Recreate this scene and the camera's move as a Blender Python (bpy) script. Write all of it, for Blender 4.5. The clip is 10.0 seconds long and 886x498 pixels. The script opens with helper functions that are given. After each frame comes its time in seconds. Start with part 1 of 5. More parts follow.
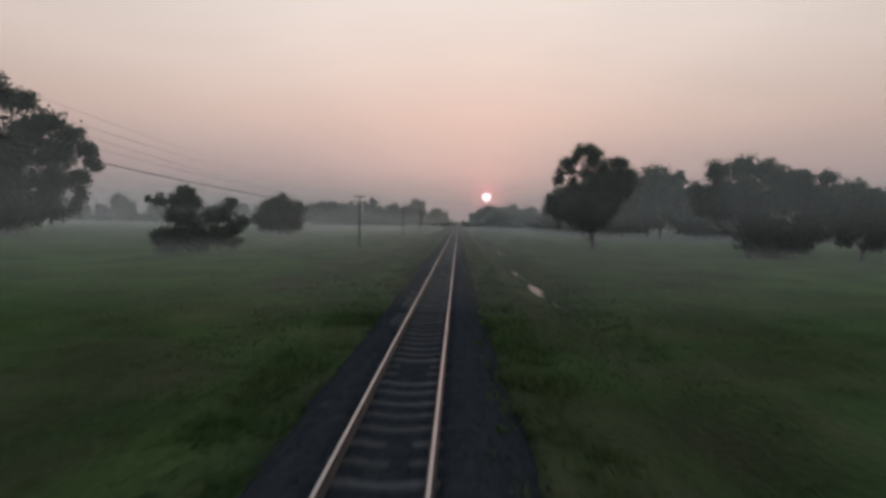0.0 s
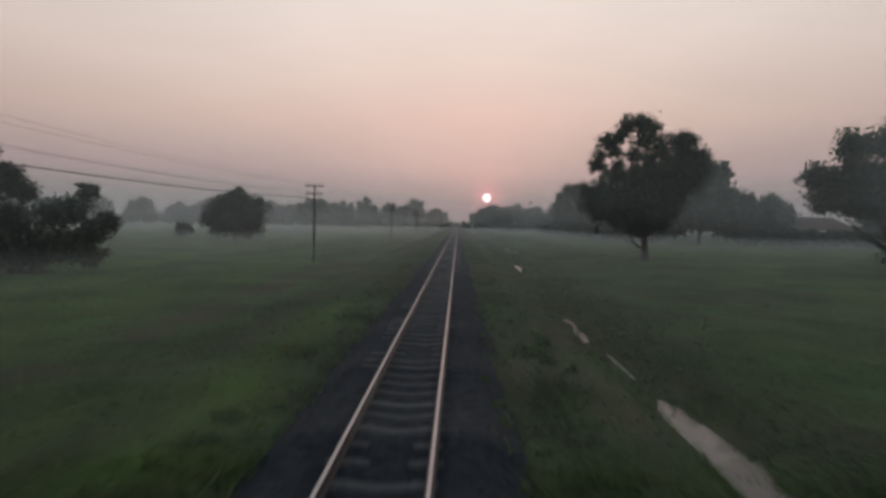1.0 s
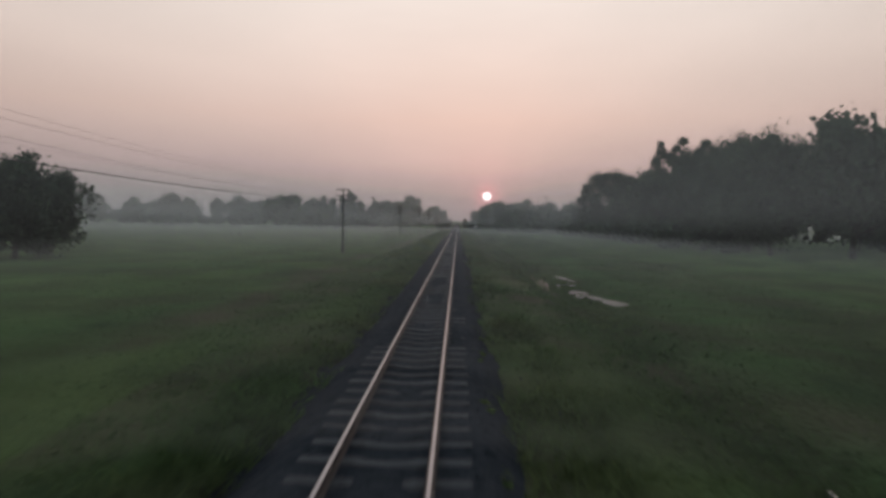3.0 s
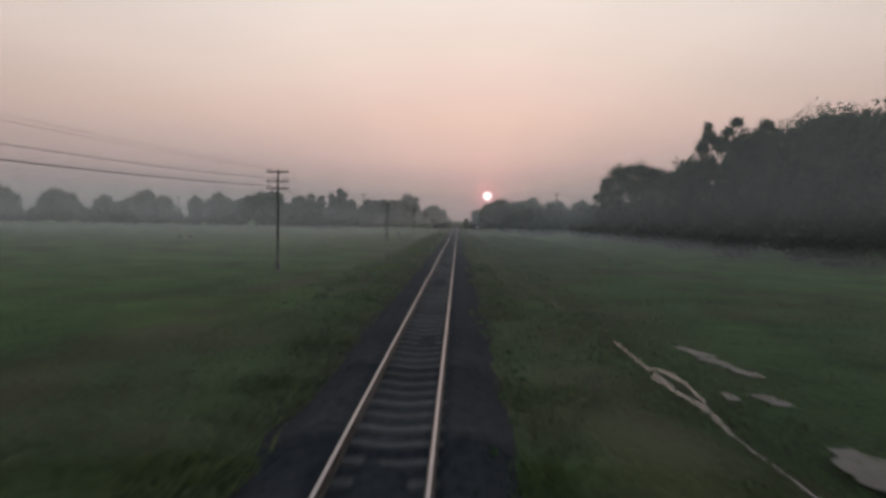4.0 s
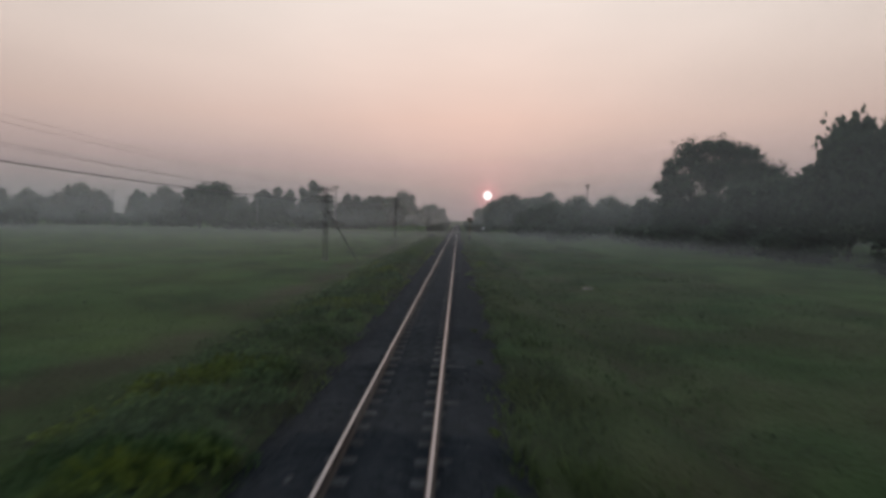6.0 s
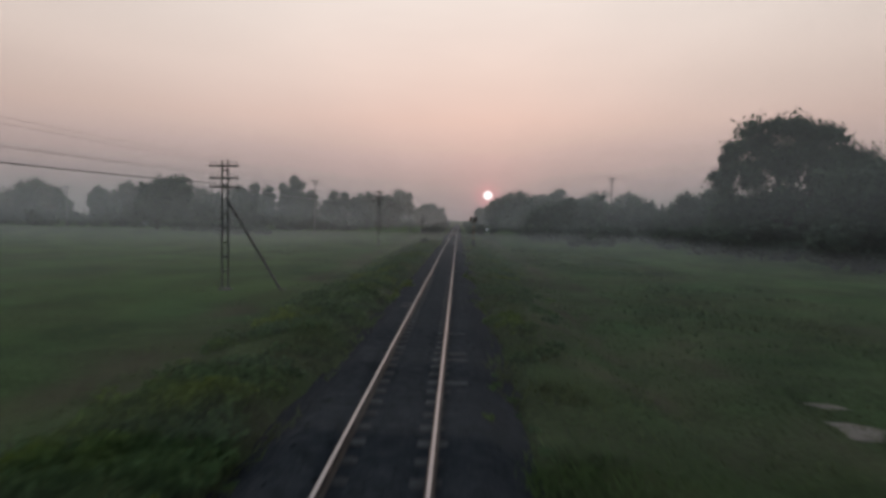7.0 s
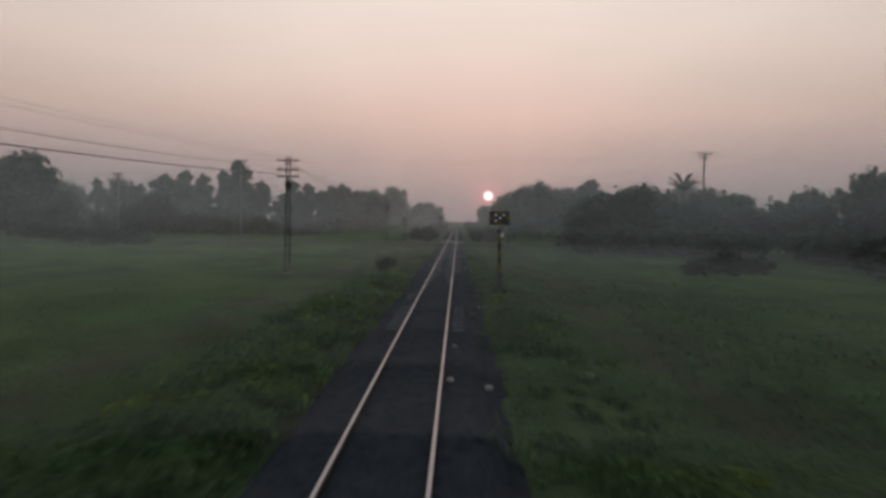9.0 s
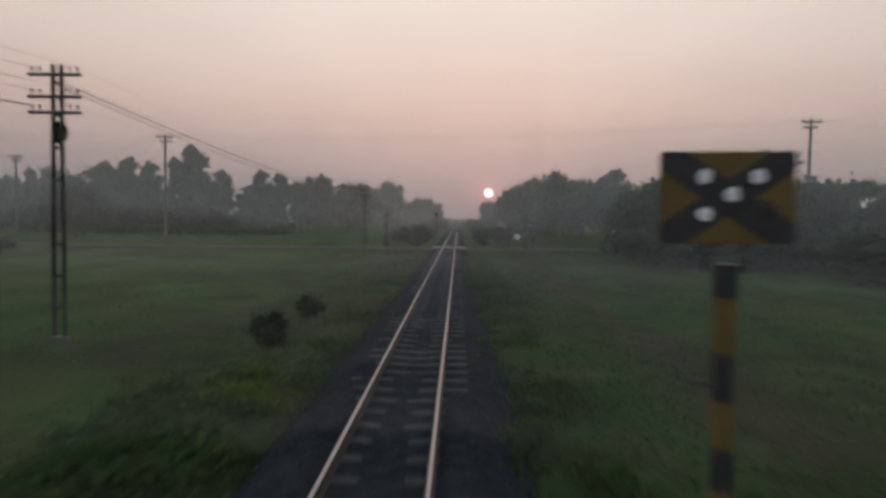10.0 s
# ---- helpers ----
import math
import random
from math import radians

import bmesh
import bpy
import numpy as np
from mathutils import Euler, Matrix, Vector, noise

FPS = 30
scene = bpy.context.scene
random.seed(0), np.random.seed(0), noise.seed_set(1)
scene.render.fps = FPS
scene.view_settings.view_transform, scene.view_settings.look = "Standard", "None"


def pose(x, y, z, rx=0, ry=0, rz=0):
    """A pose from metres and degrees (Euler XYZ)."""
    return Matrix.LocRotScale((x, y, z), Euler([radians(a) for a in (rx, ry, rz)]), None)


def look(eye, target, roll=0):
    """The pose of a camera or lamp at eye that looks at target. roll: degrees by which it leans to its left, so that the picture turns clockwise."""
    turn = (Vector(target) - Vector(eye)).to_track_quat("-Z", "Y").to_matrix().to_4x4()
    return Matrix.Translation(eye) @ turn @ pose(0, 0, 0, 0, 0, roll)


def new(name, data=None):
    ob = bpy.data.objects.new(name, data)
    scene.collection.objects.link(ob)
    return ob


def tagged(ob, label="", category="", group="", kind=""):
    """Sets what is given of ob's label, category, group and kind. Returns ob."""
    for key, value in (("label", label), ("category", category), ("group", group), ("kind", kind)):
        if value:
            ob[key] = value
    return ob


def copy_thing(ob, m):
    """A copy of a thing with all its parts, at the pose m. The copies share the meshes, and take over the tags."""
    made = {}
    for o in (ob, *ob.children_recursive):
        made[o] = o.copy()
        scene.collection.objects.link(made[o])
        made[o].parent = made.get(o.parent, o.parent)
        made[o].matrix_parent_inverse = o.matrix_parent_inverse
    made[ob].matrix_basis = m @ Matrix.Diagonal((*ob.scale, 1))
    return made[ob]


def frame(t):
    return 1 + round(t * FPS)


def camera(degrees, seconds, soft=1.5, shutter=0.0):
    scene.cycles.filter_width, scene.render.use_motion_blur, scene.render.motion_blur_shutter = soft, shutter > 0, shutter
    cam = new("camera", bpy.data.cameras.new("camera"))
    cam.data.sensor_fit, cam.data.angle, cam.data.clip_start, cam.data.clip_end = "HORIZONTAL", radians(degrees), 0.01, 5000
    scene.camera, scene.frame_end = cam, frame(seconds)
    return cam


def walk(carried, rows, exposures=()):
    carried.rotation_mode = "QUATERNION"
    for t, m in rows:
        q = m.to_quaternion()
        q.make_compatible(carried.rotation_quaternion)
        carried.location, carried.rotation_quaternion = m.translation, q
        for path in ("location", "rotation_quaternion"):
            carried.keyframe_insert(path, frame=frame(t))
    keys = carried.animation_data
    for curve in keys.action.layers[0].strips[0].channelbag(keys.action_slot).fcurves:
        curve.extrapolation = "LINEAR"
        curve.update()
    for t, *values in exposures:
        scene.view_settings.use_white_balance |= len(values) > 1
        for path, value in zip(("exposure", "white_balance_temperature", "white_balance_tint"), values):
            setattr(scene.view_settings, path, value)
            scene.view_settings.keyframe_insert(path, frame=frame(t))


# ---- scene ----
# The track runs along +y with its centre line at x = 0; sleeper tops lie at z = 0.
cam = camera(68.1, 10.0, soft=3.3, shutter=0.24)
V = 24.0
EYE_X, EYE_Z = 0.765, 2.70
ROWS = [  # seconds, yaw, pitch, roll
    (0.0, 1.33, -2.45, -1.0), (0.5, 1.38, -2.43, -1.0), (1.0, 1.33, -2.39, -1.0), (1.5, 1.33, -2.50, -1.0),
    (2.0, 1.33, -2.43, -1.0), (2.5, 1.33, -2.47, -1.0), (4.0, 1.33, -2.49, -1.0), (4.5, 1.33, -2.52, -1.0),
    (5.0, 1.33, -2.52, -1.0), (5.5, 1.33, -2.50, -1.0), (7.0, 1.33, -2.50, -1.0), (7.5, 1.40, -2.53, -1.0),
    (8.0, 1.33, -2.38, -1.0), (8.5, 1.38, -2.52, -1.0), (9.0, 1.33, -2.43, -1.0), (9.5, 1.33, -2.52, -1.0),
    (10.0, 1.33, -2.67, -1.0),
]
walk(cam, [(t, pose(EYE_X, V * t, EYE_Z, 90 + pitch, roll, yaw)) for t, yaw, pitch, roll in ROWS],
     exposures=[(0.0, -0.03, 6500, 10), (1.0, -0.05, 6500, 10), (2.0, 0.01, 6500, 10), (2.5, 0.05, 6500, 10), (4.0, 0.01, 6550, 10), (7.5, 0.01, 6500, 10),
                (8.5, -0.05, 6640, 11), (9.5, -0.04, 6610, 11), (10.0, 0.03, 6610, 11)])

# ---- world and light ----
SUN_AZ, SUN_EL = radians(2.5), radians(2.2)  # to the right of +y, above the horizon
SUN_DIR = Vector((math.sin(SUN_AZ) * math.cos(SUN_EL), math.cos(SUN_AZ) * math.cos(SUN_EL), math.sin(SUN_EL)))


def srgb(r, g, b):
    return tuple(((c / 255) / 12.92 if c < 10.3 else ((c / 255 + 0.055) / 1.055) ** 2.4) for c in (r, g, b)) + (1.0,)


def make_world():
    w = bpy.data.worlds.new("hazy_dawn")
    scene.world = w
    w.use_nodes = True
    nt = w.node_tree
    nt.nodes.clear()
    n, l = nt.nodes.new, nt.links.new
    out, bg = n("ShaderNodeOutputWorld"), n("ShaderNodeBackground")
    co, sep = n("ShaderNodeTexCoord"), n("ShaderNodeSeparateXYZ")
    l(co.outputs["Generated"], sep.inputs[0])
    ramp = n("ShaderNodeValToRGB")
    stops = [(0.0, (134, 133, 134)), (0.03, (147, 141, 142)), (0.075, (181, 161, 159)), (0.15, (213, 187, 177)),
             (0.22, (226, 206, 196)), (0.32, (231, 219, 211)), (0.55, (206, 208, 213)), (1.0, (150, 165, 188))]
    el = ramp.color_ramp.elements
    el[0].position, el[0].color = stops[0][0], srgb(*stops[0][1])
    el[1].position, el[1].color = stops[-1][0], srgb(*stops[-1][1])
    for p, c in stops[1:-1]:
        e = el.new(p)
        e.color = srgb(*c)
    l(sep.outputs["Z"], ramp.inputs[0])
    # the aureole round the low sun: narrow and red, and wide and faint
    dot = n("ShaderNodeVectorMath")
    dot.operation = "DOT_PRODUCT"
    dot.inputs[1].default_value = SUN_DIR
    l(co.outputs["Generated"], dot.inputs[0])
    total = ramp.outputs[0]
    for size, col, gain in ((0.9, (0.55, 0.06, 0.09), 0.55), (3.2, (0.30, 0.05, 0.06), 0.28), (16, (0.11, 0.05, 0.045), 0.7)):
        a = n("ShaderNodeMath"); a.operation = "SUBTRACT"; a.inputs[0].default_value = 1.0
        l(dot.outputs["Value"], a.inputs[1])
        b = n("ShaderNodeMath"); b.operation = "MULTIPLY"; b.inputs[1].default_value = -1.0 / (1 - math.cos(radians(size)))
        l(a.outputs[0], b.inputs[0])
        e = n("ShaderNodeMath"); e.operation = "EXPONENT"
        l(b.outputs[0], e.inputs[0])
        m = n("ShaderNodeMix"); m.data_type = "RGBA"; m.blend_type = "ADD"
        g = n("ShaderNodeMath"); g.operation = "MULTIPLY"; g.inputs[1].default_value = gain
        l(e.outputs[0], g.inputs[0])
        l(g.outputs[0], m.inputs["Factor"])
        l(total, m.inputs["A"])
        m.inputs["B"].default_value = (*col, 1)
        total = m.outputs["Result"]
    # the haze is brightest well above the sun
    high = n("ShaderNodeVectorMath")
    high.operation = "DOT_PRODUCT"
    high.inputs[1].default_value = Vector((0.035, 0.95, 0.29)).normalized()
    l(co.outputs["Generated"], high.inputs[0])
    fall = n("ShaderNodeMapRange"); fall.interpolation_type = "SMOOTHSTEP"
    fall.inputs["From Min"].default_value, fall.inputs["From Max"].default_value = math.cos(radians(44)), 1.0
    fall.inputs["To Min"].default_value, fall.inputs["To Max"].default_value = 0.90, 1.04
    l(high.outputs["Value"], fall.inputs["Value"])
    # thin streaks of high cloud
    streak, flat = n("ShaderNodeTexNoise"), n("ShaderNodeMapping")
    flat.inputs["Scale"].default_value, flat.inputs["Rotation"].default_value = (2.2, 2.2, 9.0), (0.0, radians(14), 0.0)
    streak.inputs["Scale"].default_value, streak.inputs["Detail"].default_value = 1.6, 4
    l(co.outputs["Generated"], flat.inputs[0]); l(flat.outputs[0], streak.inputs["Vector"])
    thin = n("ShaderNodeMapRange")
    thin.inputs["From Min"].default_value, thin.inputs["From Max"].default_value = 0.35, 0.7
    thin.inputs["To Min"].default_value, thin.inputs["To Max"].default_value = 0.975, 1.035
    l(streak.outputs[0], thin.inputs["Value"])
    tone = n("ShaderNodeMath"); tone.operation = "MULTIPLY"
    l(fall.outputs[0], tone.inputs[0]); l(thin.outputs[0], tone.inputs[1])
    shaped = n("ShaderNodeVectorMath"); shaped.operation = "SCALE"
    l(total, shaped.inputs[0]); l(tone.outputs[0], shaped.inputs["Scale"])
    # away from the sun the sky is cooler
    away, cool, pale = n("ShaderNodeMapRange"), n("ShaderNodeMix"), n("ShaderNodeSeparateXYZ")
    away.interpolation_type, cool.data_type, cool.blend_type = "SMOOTHSTEP", "RGBA", "MULTIPLY"
    away.inputs["From Min"].default_value, away.inputs["From Max"].default_value = 0.45, -0.6
    l(co.outputs["Generated"], pale.inputs[0]); l(pale.outputs["Y"], away.inputs["Value"])
    l(away.outputs[0], cool.inputs["Factor"])
    l(shaped.outputs[0], cool.inputs["A"])
    cool.inputs["B"].default_value = (0.90, 1.0, 1.05, 1)
    total = cool.outputs["Result"]
    sky = n("ShaderNodeTexSky")
    sky.sky_type, sky.sun_disc = "NISHITA", False
    sky.sun_elevation, sky.sun_rotation, sky.dust_density = SUN_EL, SUN_AZ, 4.0
    bg2, add = n("ShaderNodeBackground"), n("ShaderNodeAddShader")
    bg2.inputs[1].default_value = 0.003
    bg.inputs[1].default_value = 1.0
    l(total, bg.inputs[0])
    l(sky.outputs[0], bg2.inputs[0])
    l(bg.outputs[0], add.inputs[0])
    l(bg2.outputs[0], add.inputs[1])
    l(add.outputs[0], out.inputs[0])


make_world()
lamp = bpy.data.lights.new("sunlight", "SUN")
lamp.energy, lamp.angle, lamp.color = 0.35, radians(1.0), (1.0, 0.5, 0.36)
sunlight = new("sunlight", lamp)
sunlight.matrix_world = look((0, 0, 60), Vector((0, 0, 60)) - SUN_DIR)

# ---- materials ----


def material(name, base, rough=0.8, metal=0.0, dark=0.6, light=1.3, scale=6.0, fine=60.0, bump=0.3, dist=0.02, island=0.0, rand=0.0,
             second=None, second_scale=0.15, coord="Object", translucent=0.0, specular=0.5, grazing_sheen=0.0, cut=(0.42, 0.60)):
    """A surface whose colour varies at two sizes of noise, with fine relief."""
    m = bpy.data.materials.new(name)
    m.use_nodes = True
    nt = m.node_tree
    n, l = nt.nodes.new, nt.links.new
    p = nt.nodes["Principled BSDF"]
    p.inputs["Roughness"].default_value, p.inputs["Metallic"].default_value = rough, metal
    p.inputs["Specular IOR Level"].default_value = specular
    if grazing_sheen:  # sheen that brightens grass at grazing views, standing in for distant haze
        p.inputs["Sheen Weight"].default_value, p.inputs["Sheen Roughness"].default_value = grazing_sheen, 0.55
        p.inputs["Sheen Tint"].default_value = (0.6, 0.9, 0.5, 1)
    co = n("ShaderNodeTexCoord")
    a, b = n("ShaderNodeTexNoise"), n("ShaderNodeTexNoise")
    for node, sc in ((a, scale), (b, fine)):
        node.inputs["Scale"].default_value, node.inputs["Detail"].default_value = sc, 4
        l(co.outputs[coord], node.inputs["Vector"])
    mixf = n("ShaderNodeMath"); mixf.operation = "ADD"
    l(a.outputs[0], mixf.inputs[0]); l(b.outputs[0], mixf.inputs[1])
    mr = n("ShaderNodeMapRange")
    mr.inputs["From Min"].default_value, mr.inputs["From Max"].default_value = 0.65, 1.35
    mr.inputs["To Min"].default_value, mr.inputs["To Max"].default_value = dark, light
    l(mixf.outputs[0], mr.inputs["Value"])
    value = mr.outputs[0]
    if island or rand:
        src = n("ShaderNodeNewGeometry").outputs["Random Per Island"] if island else n("ShaderNodeObjectInfo").outputs["Random"]
        k = island or rand
        r2 = n("ShaderNodeMapRange")
        r2.inputs["To Min"].default_value, r2.inputs["To Max"].default_value = 1 - k, 1 + k
        l(src, r2.inputs["Value"])
        mu = n("ShaderNodeMath"); mu.operation = "MULTIPLY"
        l(value, mu.inputs[0]); l(r2.outputs[0], mu.inputs[1])
        value = mu.outputs[0]
    colour = None
    if second:
        c = n("ShaderNodeTexNoise")
        c.inputs["Scale"].default_value, c.inputs["Detail"].default_value = second_scale, 5
        l(co.outputs[coord], c.inputs["Vector"])
        cr = n("ShaderNodeValToRGB")
        cr.color_ramp.elements[0].position, cr.color_ramp.elements[1].position = cut
        cr.color_ramp.elements[0].color, cr.color_ramp.elements[1].color = (*base, 1), (*second, 1)
        l(c.outputs[0], cr.inputs[0])
        colour = cr.outputs[0]
    sc = n("ShaderNodeVectorMath"); sc.operation = "SCALE"
    sc.inputs[0].default_value = base
    if colour:
        l(colour, sc.inputs[0])
    l(value, sc.inputs["Scale"])
    l(sc.outputs[0], p.inputs["Base Color"])
    if bump:
        bp = n("ShaderNodeBump")
        bp.inputs["Strength"].default_value, bp.inputs["Distance"].default_value = bump, dist
        l(b.outputs[0], bp.inputs["Height"])
        l(bp.outputs[0], p.inputs["Normal"])
    if translucent:
        tr, mx = n("ShaderNodeBsdfTranslucent"), n("ShaderNodeMixShader")
        mx.inputs[0].default_value = translucent
        l(sc.outputs[0], tr.inputs[0])
        l(p.outputs[0], mx.inputs[1]); l(tr.outputs[0], mx.inputs[2])
        l(mx.outputs[0], nt.nodes["Material Output"].inputs[0])
    return m


M_FIELD = material("meadow_grass", (0.027, 0.054, 0.017), 0.95, dark=0.55, light=1.4, scale=0.9, fine=7.0, bump=0.9, dist=0.12,
                   second=(0.039, 0.052, 0.021), second_scale=0.16, specular=0.0, grazing_sheen=0.065)


def worn_field(m):
    """Bare, trodden strips of soil in the meadow, lush fresh growth, and broad irregular shadows painted into its
    colour.
    """
    nt = m.node_tree
    n, l = nt.nodes.new, nt.links.new
    p = nt.nodes["Principled BSDF"]
    source = p.inputs["Base Color"].links[0].from_socket
    at = n("ShaderNodeAttribute"); at.attribute_name = "worn"
    mx = n("ShaderNodeMix"); mx.data_type = "RGBA"
    l(at.outputs["Fac"], mx.inputs["Factor"])
    l(source, mx.inputs["A"])
    mx.inputs["B"].default_value = (0.050, 0.038, 0.026, 1)
    lu, ml = n("ShaderNodeAttribute"), n("ShaderNodeMix")
    lu.attribute_name, ml.data_type = "lush", "RGBA"
    l(lu.outputs["Fac"], ml.inputs["Factor"])
    l(mx.outputs["Result"], ml.inputs["A"])
    ml.inputs["B"].default_value = (0.048, 0.083, 0.019, 1)
    # coarse noise scales the colour, painting soft irregular shadows over the grass
    co, mp, no, mr = n("ShaderNodeTexCoord"), n("ShaderNodeMapping"), n("ShaderNodeTexNoise"), n("ShaderNodeMapRange")
    mp.inputs["Scale"].default_value = (0.24, 0.15, 0.1)
    no.inputs["Scale"].default_value, no.inputs["Detail"].default_value = 1.0, 5
    mr.inputs["From Min"].default_value, mr.inputs["From Max"].default_value = 0.36, 0.62
    mr.inputs["To Min"].default_value, mr.inputs["To Max"].default_value = 0.66, 1.22
    l(co.outputs["Object"], mp.inputs[0]); l(mp.outputs[0], no.inputs["Vector"]); l(no.outputs[0], mr.inputs["Value"])
    sc = n("ShaderNodeVectorMath"); sc.operation = "SCALE"
    l(ml.outputs["Result"], sc.inputs[0]); l(mr.outputs[0], sc.inputs["Scale"])
    l(sc.outputs[0], p.inputs["Base Color"])


worn_field(M_FIELD)
M_BLADE = material("grass_blades", (0.064, 0.106, 0.040), 0.9, scale=0.3, fine=4.0, bump=0.0, island=0.2, second=(0.086, 0.110, 0.045),
                   second_scale=0.12, translucent=0.5, specular=0.0, grazing_sheen=0.02)
M_WEED = material("weed_leaves", (0.070, 0.119, 0.050), 0.85, scale=0.4, fine=4.0, bump=0.0, island=0.25, second=(0.105, 0.148, 0.028),
                  second_scale=0.28, translucent=0.5, specular=0.05, cut=(0.505, 0.65))
M_FRESH = material("fresh_weed_leaves", (0.092, 0.138, 0.030), 0.85, scale=0.4, fine=4.0, bump=0.0, island=0.25, second=(0.066, 0.112, 0.042),
                   second_scale=0.9, translucent=0.5, specular=0.05, cut=(0.46, 0.62))
M_LEAF = material("tree_leaves", (0.072, 0.098, 0.070), 0.9, scale=0.25, fine=3.0, bump=0.0, island=0.12, translucent=0.42, specular=0.05)
M_BARK = material("bark", (0.038, 0.035, 0.032), 0.95, scale=3, fine=30, bump=0.8, dist=0.03)
M_BALLAST = material("ballast_bed", (0.030, 0.0335, 0.0375), 0.95, dark=0.55, light=1.5, scale=5.0, fine=26.0, bump=1.0, dist=0.04, specular=0.0)
M_STONE = material("ballast_stones", (0.031, 0.035, 0.039), 0.9, scale=3.0, fine=40.0, bump=0.2, island=0.45, specular=0.0)
M_CONCRETE = material("sleeper_concrete", (0.064, 0.066, 0.067), 0.9, scale=4, fine=45, bump=0.4, dist=0.006, rand=0.2, specular=0.05)
M_RAILSIDE = material("rusty_rail_side", (0.046, 0.034, 0.028), 0.85, scale=5, fine=60, bump=0.3, dist=0.003)
M_RAILTOP = material("worn_rail_top", (0.33, 0.312, 0.312), 0.36, 0.95, dark=0.85, light=1.1, scale=2, fine=50, bump=0.03, dist=0.001)
M_STEEL = material("weathered_steel", (0.046, 0.050, 0.046), 0.8, 0.0, scale=3, fine=40, bump=0.2, dist=0.003)
M_WIRE = material("dull_wire", (0.05, 0.05, 0.052), 0.6, 0.3, bump=0.0)
M_CERAMIC = material("insulator_ceramic", (0.22, 0.20, 0.18), 0.35, bump=0.0)
M_YELLOW = material("yellow_sign_paint", (0.140, 0.090, 0.022), 0.7, dark=0.7, light=1.15, scale=5, fine=40, bump=0.1, dist=0.002)
M_BLACK = material("black_sign_paint", (0.028, 0.028, 0.033), 0.6, scale=5, fine=40, bump=0.1, dist=0.002)
M_REFLECT = material("reflector_glass", (0.90, 0.90, 0.96), 0.35, 0.15, dark=0.8, light=1.08, scale=28, fine=90, bump=0.9, dist=0.006)
M_PLINTH = material("rough_concrete", (0.12, 0.118, 0.11), 0.95, scale=4, fine=30, bump=0.5, dist=0.01)
M_ROAD = material("worn_road", (0.11, 0.098, 0.082), 0.9, scale=2, fine=30, bump=0.3, dist=0.008, specular=0.0)
M_MUD = material("wet_mud", (0.062, 0.054, 0.040), 0.45, scale=2, fine=20, bump=0.35, dist=0.012)


def make_water():
    m = bpy.data.materials.new("still_water")
    m.use_nodes = True
    nt = m.node_tree
    p = nt.nodes["Principled BSDF"]
    p.inputs["Base Color"].default_value = (0.06, 0.054, 0.046, 1)
    p.inputs["Roughness"].default_value = 0.06
    p.inputs["IOR"].default_value = 1.33
    p.inputs["Specular IOR Level"].default_value = 0.3
    no, bp, co = nt.nodes.new("ShaderNodeTexNoise"), nt.nodes.new("ShaderNodeBump"), nt.nodes.new("ShaderNodeTexCoord")
    no.inputs["Scale"].default_value = 7
    bp.inputs["Strength"].default_value, bp.inputs["Distance"].default_value = 0.22, 0.012
    nt.links.new(co.outputs["Object"], no.inputs["Vector"])
    nt.links.new(no.outputs[0], bp.inputs["Height"])
    nt.links.new(bp.outputs[0], p.inputs["Normal"])
    return m


